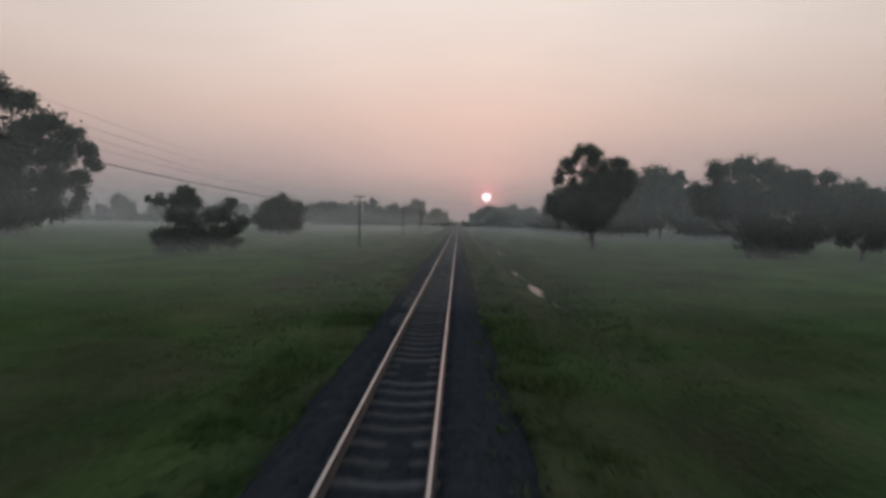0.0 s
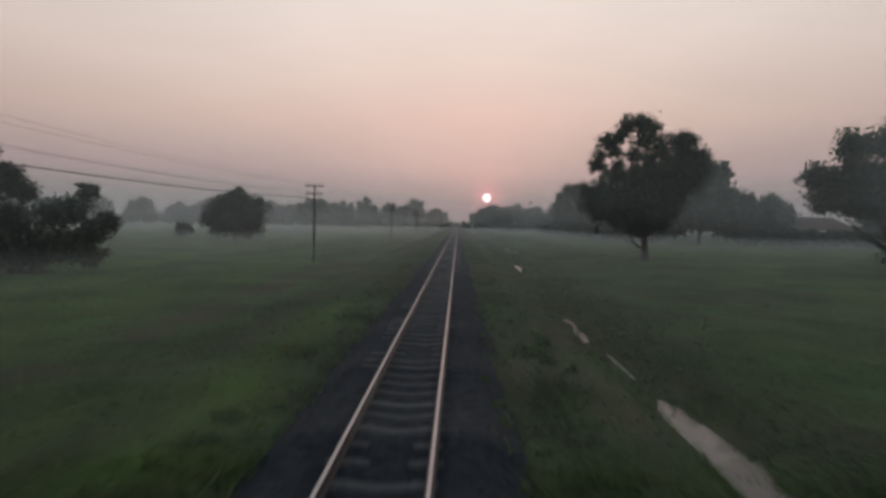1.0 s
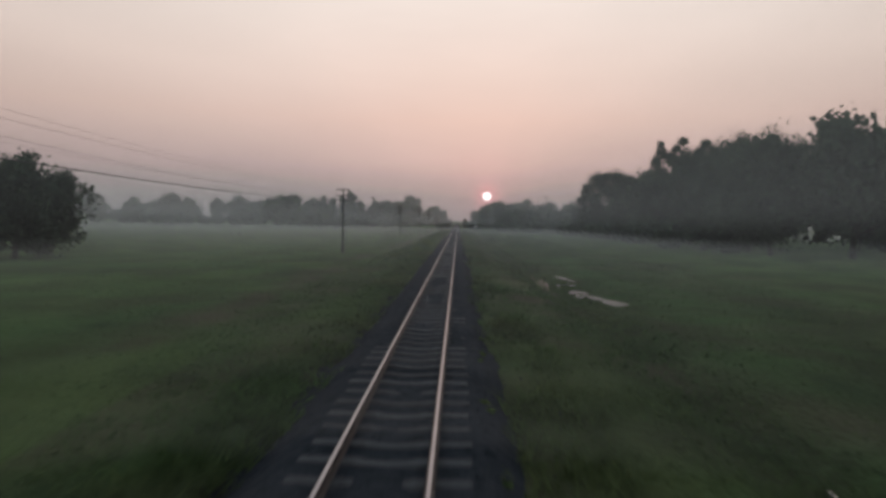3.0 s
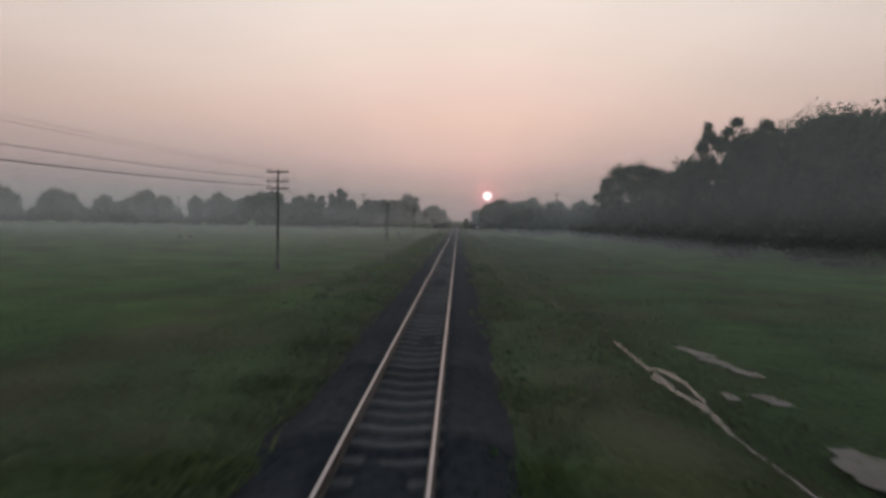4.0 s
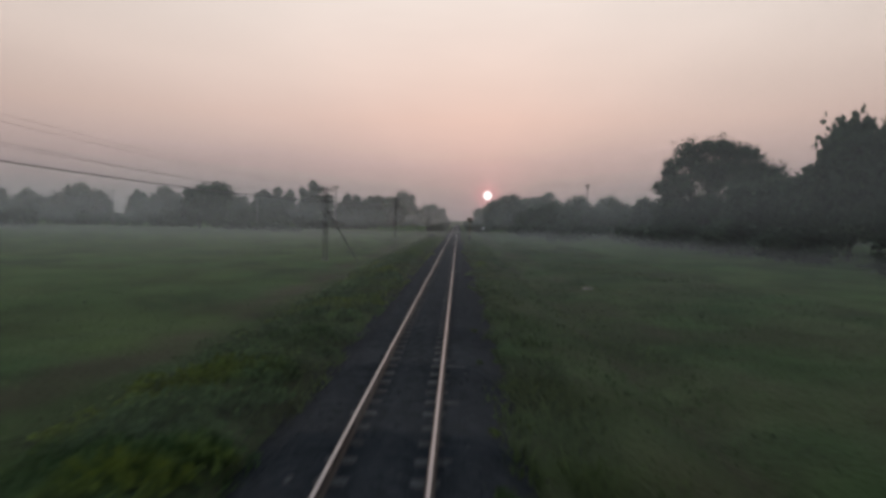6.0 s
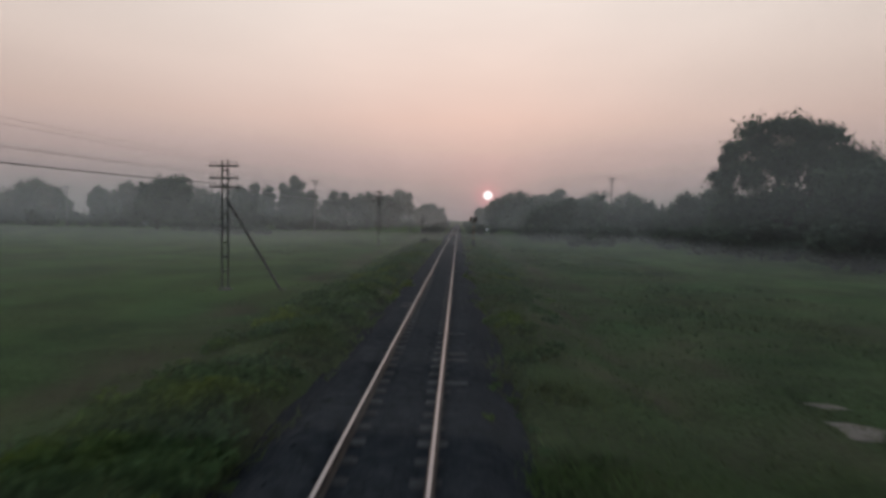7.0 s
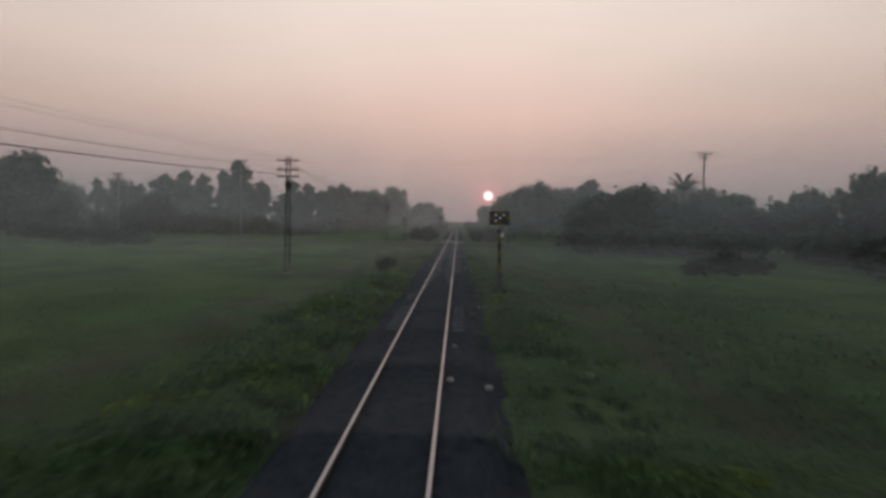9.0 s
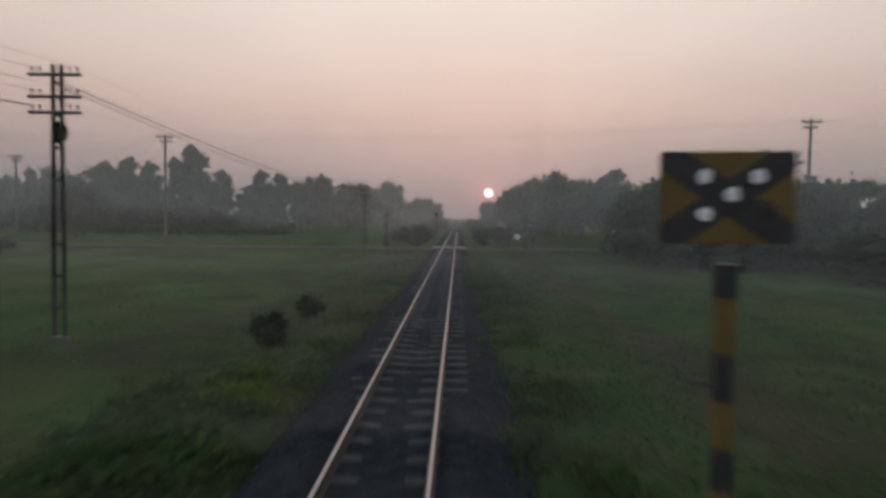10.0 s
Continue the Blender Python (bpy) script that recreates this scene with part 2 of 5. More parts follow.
def make_mist(name, axis, dense, foot=2.2, top=40.0, start=-0.7, ends_fade=0.2):
    """A thin bank of morning mist: mostly clear, the rest scatters the sky's light, denser near the ground."""
    m = bpy.data.materials.new(name)
    m.use_nodes = True
    nt = m.node_tree
    nt.nodes.clear()
    n, l = nt.nodes.new, nt.links.new
    out, mx, mx2 = n("ShaderNodeOutputMaterial"), n("ShaderNodeMixShader"), n("ShaderNodeMixShader")
    cl, df, tr = n("ShaderNodeBsdfTransparent"), n("ShaderNodeBsdfDiffuse"), n("ShaderNodeBsdfTranslucent")
    df.inputs[0].default_value = tr.inputs[0].default_value = (0.755, 0.81, 0.825, 1)
    mx2.inputs[0].default_value = 0.64  # most of the light goes on forwards
    l(df.outputs[0], mx2.inputs[1]); l(tr.outputs[0], mx2.inputs[2])
    co, sep, mr, no = n("ShaderNodeTexCoord"), n("ShaderNodeSeparateXYZ"), n("ShaderNodeMapRange"), n("ShaderNodeTexNoise")
    mr.interpolation_type = "SMOOTHSTEP"
    l(co.outputs["Object"], sep.inputs[0])
    l(sep.outputs["Z"], mr.inputs["Value"])
    mr.inputs["From Min"].default_value, mr.inputs["From Max"].default_value = 0.2 * top, top
    mr.inputs["To Min"].default_value, mr.inputs["To Max"].default_value = 0.8 * dense, 0.0
    bank = n("ShaderNodeMapRange"); bank.interpolation_type = "SMOOTHSTEP"
    bank.inputs["From Min"].default_value, bank.inputs["From Max"].default_value = 0.02 * top, 0.25 * top
    bank.inputs["To Min"].default_value, bank.inputs["To Max"].default_value = 0.2 * dense, 0.0
    l(sep.outputs["Z"], bank.inputs["Value"])
    both = n("ShaderNodeMath"); both.operation = "ADD"
    l(mr.outputs[0], both.inputs[0]); l(bank.outputs[0], both.inputs[1])
    no.inputs["Scale"].default_value = 0.02
    l(co.outputs["Object"], no.inputs["Vector"])
    k = n("ShaderNodeMapRange")
    k.inputs["From Min"].default_value, k.inputs["From Max"].default_value = 0.3, 0.7
    k.inputs["To Min"].default_value, k.inputs["To Max"].default_value = 0.75, 1.1
    l(no.outputs[0], k.inputs["Value"])
    mu = n("ShaderNodeMath"); mu.operation = "MULTIPLY"
    low = n("ShaderNodeMapRange"); low.interpolation_type = "SMOOTHSTEP"
    low.inputs["From Min"].default_value, low.inputs["From Max"].default_value = start, foot
    l(sep.outputs["Z"], low.inputs["Value"])
    mu0 = n("ShaderNodeMath"); mu0.operation = "MULTIPLY"
    l(both.outputs[0], mu0.inputs[0]); l(low.outputs[0], mu0.inputs[1])
    l(mu0.outputs[0], mu.inputs[0]); l(k.outputs[0], mu.inputs[1])
    ends = n("ShaderNodeSeparateXYZ")
    l(co.outputs["Generated"], ends.inputs[0])
    tri = n("ShaderNodeMath"); tri.operation = "PINGPONG"; tri.inputs[1].default_value = 0.5
    l(ends.outputs[axis], tri.inputs[0])
    fade = n("ShaderNodeMapRange"); fade.interpolation_type = "SMOOTHSTEP"
    fade.inputs["From Max"].default_value = ends_fade
    l(tri.outputs[0], fade.inputs["Value"])
    mu2 = n("ShaderNodeMath"); mu2.operation = "MULTIPLY"
    l(mu.outputs[0], mu2.inputs[0]); l(fade.outputs[0], mu2.inputs[1])
    l(mu2.outputs[0], mx.inputs[0])
    l(cl.outputs[0], mx.inputs[1]); l(mx2.outputs[0], mx.inputs[2])
    l(mx.outputs[0], out.inputs[0])
    return m


M_WATER = make_water()

# ---- mesh helpers ----


def mesh(name, verts, faces, mats, index=None, smooth=False):
    me = bpy.data.meshes.new(name)
    me.from_pydata([tuple(v) for v in verts], [], [tuple(f) for f in faces])
    for m in (mats if isinstance(mats, (list, tuple)) else [mats]):
        me.materials.append(m)
    if index is not None:
        me.polygons.foreach_set("material_index", np.asarray(index, dtype=np.int32))
    if smooth:
        me.polygons.foreach_set("use_smooth", np.ones(len(me.polygons), dtype=bool))
    me.update()
    return me


def quads(name, v, mat, per=4):
    """A mesh of many loose polygons with per corners each, from an array of corners."""
    v = np.asarray(v, dtype=np.float32).reshape(-1, 3)
    count = len(v) // per
    me = bpy.data.meshes.new(name)
    me.vertices.add(len(v)); me.loops.add(len(v)); me.polygons.add(count)
    me.vertices.foreach_set("co", v.ravel())
    me.loops.foreach_set("vertex_index", np.arange(len(v), dtype=np.int32))
    me.polygons.foreach_set("loop_start", np.arange(0, len(v), per, dtype=np.int32))
    me.materials.append(mat)
    me.update(calc_edges=True)
    return me


def part(name, me, parent=None, label="", at=None):
    if isinstance(me, tuple):
        bm, mat = me
        me = bpy.data.meshes.new(name)
        bm.to_mesh(me)
        bm.free()
        me.materials.append(mat)
    ob = new(name, me)
    if parent:
        ob.parent = parent
    if at is not None:
        ob.matrix_basis = at
    return tagged(ob, label)


def box(sx, sy, sz, m=None, bevel=0.0):
    bm = bmesh.new()
    bmesh.ops.create_cube(bm, size=1)
    bmesh.ops.scale(bm, vec=(sx, sy, sz), verts=bm.verts)
    if bevel:
        bmesh.ops.bevel(bm, geom=bm.edges[:], offset=bevel, segments=2, affect="EDGES")
    if m is not None:
        bmesh.ops.transform(bm, matrix=m, verts=bm.verts)
    return bm


def merged(*bms):
    out = bmesh.new()
    for b in bms:
        me = bpy.data.meshes.new("tmp")
        b.to_mesh(me)
        b.free()
        out.from_mesh(me)
        bpy.data.meshes.remove(me)
    return out


def turned(profile, m=None, seg=10):
    """A solid turned round z from (radius, height) pairs."""
    bm = bmesh.new()
    rings = []
    for r, z in profile:
        rings.append([bm.verts.new((r * math.cos(2 * math.pi * i / seg), r * math.sin(2 * math.pi * i / seg), z)) for i in range(seg)])
    for a, b in zip(rings, rings[1:]):
        for i in range(seg):
            bm.faces.new((a[i], a[(i + 1) % seg], b[(i + 1) % seg], b[i]))
    bm.faces.new(rings[0][::-1])
    bm.faces.new(rings[-1])
    if m is not None:
        bmesh.ops.transform(bm, matrix=m, verts=bm.verts)
    return bm


def bar(a, b, w, d=None):
    """A square bar from a to b."""
    a, b = Vector(a), Vector(b)
    m = Matrix.Translation((a + b) / 2) @ (b - a).to_track_quat("Z", "Y").to_matrix().to_4x4()
    return box(w, d or w, (b - a).length, m)


def tube(points, radii, seg=7):
    """Verts and faces of a tapered tube along points."""
    vs, fs = [], []
    pts = [Vector(p) for p in points]
    for k, (p, r) in enumerate(zip(pts, radii)):
        d = (pts[min(k + 1, len(pts) - 1)] - pts[max(k - 1, 0)]).normalized()
        u = d.cross(Vector((0.31, 0.95, 0.05))).normalized()
        w = d.cross(u)
        for i in range(seg):
            a = 2 * math.pi * i / seg
            vs.append(p + (u * math.cos(a) + w * math.sin(a)) * r)
    for k in range(len(pts) - 1):
        for i in range(seg):
            j = (i + 1) % seg
            fs.append((k * seg + i, k * seg + j, (k + 1) * seg + j, (k + 1) * seg + i))
    return vs, fs


# ---- ground ----
def smooth_noise(x, y, s, seed=0.0):
    return noise.noise((x / s + seed, y / s - seed, seed * 0.37))


def step(a, b, v):
    u = min(1.0, max(0.0, (v - a) / (b - a)))
    return u * u * (3 - 2 * u)


def road_y(x):
    """Where the country road's middle lies: straight on one side, bending away on the other."""
    return 298 + 0.35 * max(0.0, x)


def weedy(x, y):
    """How overgrown the banks beside the ballast are, from 0 to 1."""
    if x < 0:
        near = 0.45 * step(204, 213, y) * (1 - step(231, 242, y))
        k = step(1.9 - near, 2.5 - near, -x) * (1 - step(3.9, 5.9, -x + 0.9 * smooth_noise(0, y, 9, 41.0))) * step(112, 165, y) * (1 - step(246, 256, y))
    else:
        k = 0.45 * step(1.9, 2.6, x) * (1 - step(3.0, 4.8, x + 0.8 * smooth_noise(0, y, 8, 43.0))) * step(176, 200, y) * (1 - step(232, 244, y))
    return k


def hump(x, y):
    """Matted plants that raise the bank where it is overgrown."""
    if abs(x) > 7 or y < 110 or y > 260:
        return 0.0
    return weedy(x, y) * max(0.0, 0.14 + 0.24 * smooth_noise(x, y, 3.2, 44.0) + 0.14 * smooth_noise(x, y, 1.2, 45.0))


def ditch_x(y):
    """Where the middle of the ditch lies."""
    return float(np.interp(y, (0, 48, 70, 81, 103, 117, 124, 185), (4.9, 4.75, 5.4, 5.7, 5.65, 5.65, 5.0, 5.1)))


def ballast_edge(x, y):
    """How far from the middle of the track the grass has crept over the ballast."""
    ys = (8, 68, 105, 140, 188, 212, 224, 248)
    far = np.interp(y, ys, (1.70, 1.47, 1.45, 1.58, 1.92, 1.82, 1.45, 1.60) if x > 0 else (1.48, 2.10, 1.92, 1.80, 2.02, 1.55, 1.42, 1.75))
    return float(far) + 0.20 * smooth_noise(x, y, 1.0, 11.0) + 0.22 * smooth_noise(0, y, 3.6, 12.0 if x > 0 else 13.0)


def ground_z(x, y):
    """Height of the ground: fields, the low bank of the track with its ditch, and the rise at the road."""
    side = abs(x)
    field = -0.62 + 0.10 * smooth_noise(x, y, 18, 2.0) + 0.07 * smooth_noise(x, y, 5, 5.0) + (0.06 * smooth_noise(x, y, 1.7, 6.0) if side < 27 else 0.0)
    bank = -0.30 + 0.06 * smooth_noise(x, y, 3.5, 9.0)
    deep = 0.25 * step(110, 170, y) * (1 - step(250, 290, y))
    field -= deep
    a = step(2.4, 6.5, side)
    z = bank * (1 - a) + field * a
    ditch = math.exp(-((x - ditch_x(y)) / 0.85) ** 2)
    z -= 0.36 * ditch * (1 - step(185, 215, y))
    z -= 0.20 * step(5.9, 6.6, x) * (1 - step(8.0, 8.9, x)) * step(95, 99, y) * (1 - step(115, 119, y))
    road = 1 - step(3.5, 9.0, abs(y - road_y(x)))
    z = z * (1 - road) + (-0.06 if side < 6 else -0.06 - 0.25 * step(6, 30, side)) * road
    z += hump(x, y)
    if side < 3.2:
        over = max(z + 0.10 * smooth_noise(x, y, 1.1, 31.0) * (1 - road), -0.46 * step(1.0, 2.0, side) + 0.035)
        u = step(-0.10, 0.10, side - ballast_edge(x, y))
        z = over * u * (1 - step(2.6, 3.2, side)) + z * step(2.6, 3.2, side) - 0.58 * (1 - u)
    return z


def bare(x, y):
    """How brown the ground is: a trodden path on one side, the ditch's edge on the other, a broad darker verge."""
    a = 1.1 * math.exp(-((x + 7.5 - 0.8 * smooth_noise(0, y, 40, 1.3)) / (1.15 + 0.4 * smooth_noise(3, y, 22, 1.9))) ** 2)
    b = 0.9 * math.exp(-((x - 3.3 - 0.6 * smooth_noise(0, y, 25, 2.3)) / 1.5) ** 2) + 0.5 * math.exp(-((x + 3.2) / 1.2) ** 2)
    c = math.exp(-((x - ditch_x(y)) / (0.35 + 0.4 * (1 - step(16, 30, y)))) ** 2) + 0.7 * math.exp(-((x - 7.4 - 0.8 * smooth_noise(0, y, 30, 3.3)) / 0.6) ** 2)
    c = max(c, 1.2 * step(190, 215, y) * math.exp(-((x - 6.3 - 0.7 * smooth_noise(0, y, 22, 6.1)) / 0.75) ** 2))
    d = 0.45 * (1 - step(1.75, 2.5, abs(x) + 0.5 * smooth_noise(x, y, 3.0, 15.0)))
    e = 0.5 * step(5.5, 8.5, x) * (1 - step(20, 30, x)) * (0.7 + 0.9 * smooth_noise(x, y, 8.0, 18.0))
    green = 1 - 0.65 * step(188, 208, y) if x > 0 else 1.0
    k = max(a, b * green, c, d, e * green, 0.62 * green * (1 - step(5.0, 10.0, abs(x) + 1.5 * smooth_noise(x, y, 6.0, 17.0)))) * (0.75 + 1.1 * smooth_noise(x, y, 2.5, 7.7))
    return min(0.85, max(0.0, 0.85 * k)) * (1 - 0.8 * weedy(x, y))


def lush(x, y):
    """Fresh yellowish-green growth: on the bank near the start, and here and there along the verge."""
    a = math.exp(-((x + 3.2 - 0.4 * smooth_noise(0, y, 6, 51.0)) / 0.85) ** 2) * (step(24, 30, y) * (1 - step(44, 62, y)) + 0.8 * (1 - step(9, 16, y)))
    b = math.exp(-((abs(x) - 3.0) / 1.4) ** 2) * step(0.05, 0.45, smooth_noise(x, y, 7.0, 52.0))
    c = 0.55 * step(0.1, 0.5, smooth_noise(x, y, 11.0, 53.0) + 0.4 * smooth_noise(x, y, 2.5, 54.0))
    d = 0.6 * step(8.5, 14, -x) * (0.75 + 0.5 * smooth_noise(x, y, 9.0, 56.0)) + 0.4 * step(14, 22, x)  # lighter green further out from the track
    c = c if x < -5 else 0.4 * c if x > 12 else 0.0
    return min(0.85, max(d, a * (0.8 + 0.5 * smooth_noise(x, y, 1.5, 55.0)), 0.6 * b if x < 0 else 0.35 * b, c))


def grid_lines(dense, far):
    return sorted(set(dense) | set(far))


def build_ground():
    xs = grid_lines([round(-7 + 0.25 * i, 3) for i in range(57)] + [round(q * (1.125 + 0.25 * i), 3) for q in (-1, 1) for i in range(7)] + [s * (7.5 + 0.6 * i) for s in (-1, 1) for i in range(32)], [s * v for s in (-1, 1) for v in (30, 36, 44, 55, 70, 90, 120, 170, 250, 400, 700, 1300, 2400, 4500)])
    ys = grid_lines([-20 + 0.55 * i for i in range(655)], [-4500, -2000, -800, -300, -100, -45, 346, 355, 370, 390, 420, 460, 520, 600, 720, 900, 1300, 2000, 3000, 4600])
    nx = len(xs)
    v = [(x, y, ground_z(x, y) if abs(x) < 300 and -60 < y < 1000 else -0.62) for y in ys for x in xs]
    f = [(j * nx + i, j * nx + i + 1, (j + 1) * nx + i + 1, (j + 1) * nx + i) for j in range(len(ys) - 1) for i in range(nx - 1)]
    me = mesh("ground", v, f, M_FIELD, smooth=True)
    worn = me.attributes.new("worn", "FLOAT", "POINT")
    worn.data.foreach_set("value", np.array([bare(x, y) for x, y, _ in v], dtype=np.float32))
    fresh = me.attributes.new("lush", "FLOAT", "POINT")
    fresh.data.foreach_set("value", np.array([lush(x, y) for x, y, _ in v], dtype=np.float32))
    ob = new("ground", me)
    tagged(ob, "flat green meadow with rough uneven grass in morning mist", "meadow", kind="structure")


def ballast_top(x, y):
    """Height of the ballast: level with the sleepers, heaped over them further on, sloping at the shoulders."""
    s = abs(x)
    shoulder = step(1.0, 2.0, s) if x > 0 else step(1.05, 1.9, s)
    middle = 1 - step(0.22, 0.34, s)
    heaped = 0.075 * (1 - step(236, 249, y))
    cover = heaped * (middle * step(142, 152, y) + (1 - middle) * step(188, 216, y)) if s < 0.6 else 0.0
    if s < 0.6 and y < 160:  # handfuls of stone lying over the middle of some sleepers
        cover += 0.055 * step(0.22, 0.42, smooth_noise(x, y, 1.6, 61.0)) * middle
    if s >= 0.6:
        cover = 0.085 * step(-0.05, 0.35, 0.6 * smooth_noise(math.copysign(3.0, x), y, 16, 8.0) + 0.35 + 0.3 * smooth_noise(x, y, 1.2, 8.5)) * (0.25 if 58 < y < 86 else 0.1 if 231.5 < y < 236.5 else 1.0)
        if y > 249:
            cover *= 0.3
    z = -0.016 - 0.024 * (1 - step(0.2, 0.42, s)) * (1 - step(142, 152, y)) + cover + 0.018 * smooth_noise(x, y, 0.7, 3.0) + 0.016 * smooth_noise(x, y, 3.0, 6.0)
    return z * (1 - shoulder) - 0.46 * shoulder


def build_ballast():
    xs = [-2.35 + 4.7 * i / 40 for i in range(41)]
    ys = [-6 + 0.30 * i for i in range(1030)] + [303 + 3 * i for i in range(1, 120)]
    nx = len(xs)
    v = [(x, y, ballast_top(x, y)) for y in ys for x in xs]
    f = [(j * nx + i, j * nx + i + 1, (j + 1) * nx + i + 1, (j + 1) * nx + i) for j in range(len(ys) - 1) for i in range(nx - 1)]
    ob = new("ballast_bed", mesh("ballast_bed", v, f, M_BALLAST, smooth=True))
    tagged(ob, "dark grey crushed stone ballast bed under the track", "ballast", kind="structure")


build_ground()
build_ballast()

# ---- the track ----
track = tagged(new("railway_track"), "single metre gauge railway track with shiny rails on concrete sleepers", "railway track", kind="structure")


def rail_mesh():
    prof = [(-0.055, 0.0), (0.055, 0.0), (0.055, 0.010), (0.012, 0.026), (0.008, 0.085), (0.031, 0.098), (0.032, 0.116), (0.021, 0.127),
            (-0.021, 0.127), (-0.032, 0.118), (-0.031, 0.098), (-0.008, 0.085), (-0.012, 0.026), (-0.055, 0.010)]
    ys = [-8, 60, 150, 240, 298, 340, 400, 480, 600]
    k = len(prof)
    v, f, idx = [], [], []
    for y in ys:
        v += [(x, y, z) for x, z in prof]
    for j in range(len(ys) - 1):
        for i in range(k):
            f.append((j * k + i, j * k + (i + 1) % k, (j + 1) * k + (i + 1) % k, (j + 1) * k + i))
            idx.append(1 if i == 7 else 0)
    return mesh("rail", v, f, [M_RAILSIDE, M_RAILTOP], idx)


RAIL = rail_mesh()
for side in (-1, 1):
    part("rail", RAIL, track, "long steel rail with bright worn top", pose(side * 0.532, 0, 0.022))


def sleeper_mesh(name):
    """A concrete sleeper: thick under the rails, waisted and dished in the middle, sloped at the ends."""
    v, f = [], []
    secs = [(-1.0, 0.095, -0.012, 0.13), (-0.96, 0.092, 0.012, 0.14), (-0.36, 0.092, 0.014, 0.14), (-0.18, 0.078, -0.012, 0.125),
            (0.0, 0.072, -0.018, 0.12), (0.18, 0.078, -0.012, 0.125), (0.36, 0.092, 0.014, 0.14), (0.96, 0.092, 0.012, 0.14), (1.0, 0.095, -0.012, 0.13)]
    for x, top, z, low in secs:
        v += [(x, -low, -0.20), (x, -top, z - 0.012), (x, -top + 0.015, z), (x, top - 0.015, z), (x, top, z - 0.012), (x, low, -0.20)]
    for j in range(len(secs) - 1):
        for i in range(5):
            a = j * 6 + i
            f.append((a, a + 6, a + 7, a + 1))
    e = (len(secs) - 1) * 6
    f += [tuple(range(6)), tuple(range(e + 5, e - 1, -1))]
    return v, f


# ---- telegraph poles on the meadow ----
def insulator():
    return [(0.012, 0.0), (0.012, 0.07), (0.035, 0.075), (0.045, 0.10), (0.030, 0.12), (0.038, 0.14), (0.022, 0.18)]


def crossarm(parent, z, width, y=-0.12, pins=(-0.92, -0.6, 0.6, 0.92)):
    arm = part("crossarm", (box(width, 0.075, 0.085, pose(0, y, z), 0.008), M_STEEL), parent)
    for k in pins:
        part("insulator", (turned(insulator(), pose(k * (width / 2 - 0.05), y, z + 0.04), 8), M_CERAMIC), arm)


ARMS = {"single": (0.15, 0.75, 1.21), "braced": (0.29, 0.88, 1.31), "lattice": (0.29, 0.88, 1.30)}


def telegraph_pole(x, y, top, kind):
    base = ground_z(x, y)
    label = {"single": "weathered steel telegraph pole with three crossarms and insulators",
             "braced": "twin steel telegraph pole with three crossarms and a slanting brace",
             "lattice": "laced twin steel telegraph pole with three crossarms and a round plate"}[kind]
    pole = tagged(new("telegraph_pole"), label, "telegraph pole", "telegraph poles along the track")
    pole.matrix_basis = pose(x, y, base, 0, random.uniform(-0.6, 0.6), 0)
    h = top - base
    if kind == "single":
        part("post", (turned([(0.09, -0.4), (0.09, 1.0), (0.08, 3.0), (0.062, h)], None, 8), M_STEEL), pole)
        part("footing", (box(0.26, 0.26, 0.8, pose(0, 0, 0.05), 0.03), M_STEEL), pole)
    else:
        wide, near = 0.15, 0.11 if kind == "lattice" else 0.14
        for sx in (-1, 1):
            a, b = Vector((sx * wide, 0, -0.3)), Vector((sx * near, 0, h))
            part("post", (merged(bar(a - Vector((0, 0.05, 0)), b - Vector((0, 0.05, 0)), 0.10, 0.016), bar(a, b, 0.016, 0.09), bar(a + Vector((0, 0.05, 0)), b + Vector((0, 0.05, 0)), 0.10, 0.016)), M_STEEL), pole)
        part("footing", (box(0.56, 0.4, 0.5, pose(0, 0, -0.15), 0.04), M_PLINTH), pole)
        for k in range(8):
            z = 0.9 + (h - 1.4) * k / 7
            part("rung", (box(0.26, 0.02, 0.07, pose(0, -0.065, z)), M_STEEL), pole)
        if kind == "lattice":
            plate = turned([(0.29, -0.015), (0.31, 0.0), (0.29, 0.015)], pose(0, 0.09, h - 1.8, 90), 24)
            bmesh.ops.scale(plate, vec=(0.75, 1, 1), verts=plate.verts)
            part("round_plate", (plate, M_STEEL), pole)
        else:
            part("brace", (merged(bar((0.10, 0.02, h - 1.9), (2.75, 0.3, -0.2), 0.09), bar((2.55, 0.3, -0.15), (2.85, 0.3, -0.02), 0.22)), M_STEEL), pole)
    for dz in ARMS[kind]:
        crossarm(pole, h - dz, 1.45)
    return pole


POLES = [(-10.6, 15.4, 5.7, "single"), (-10.65, 75.7, 5.47, "single"), (-10.9, 138.2, 5.78, "single"), (-10.5, 199.5, 5.42, "braced"),
         (-10.1, 257.6, 6.65, "lattice"), (-10.3, 318, 6.4, "lattice"), (-10.4, 380, 6.0, "single"), (-10.4, 441, 6.0, "single")]
for p in POLES:
    telegraph_pole(*p)


def wire(points, sag, radius, label, category="wire", name="telegraph_wire"):
    pts = []
    for a, b in zip(points, points[1:]):
        for i in range(12):
            u = i / 12
            q = Vector(a).lerp(Vector(b), u)
            q.z -= sag * 4 * u * (1 - u)
            pts.append(q)
    pts.append(Vector(points[-1]))
    v, f = tube(pts, [radius] * len(pts), 4)
    return tagged(new(name, mesh(name, v, f, M_WIRE)), label, category, "wires")


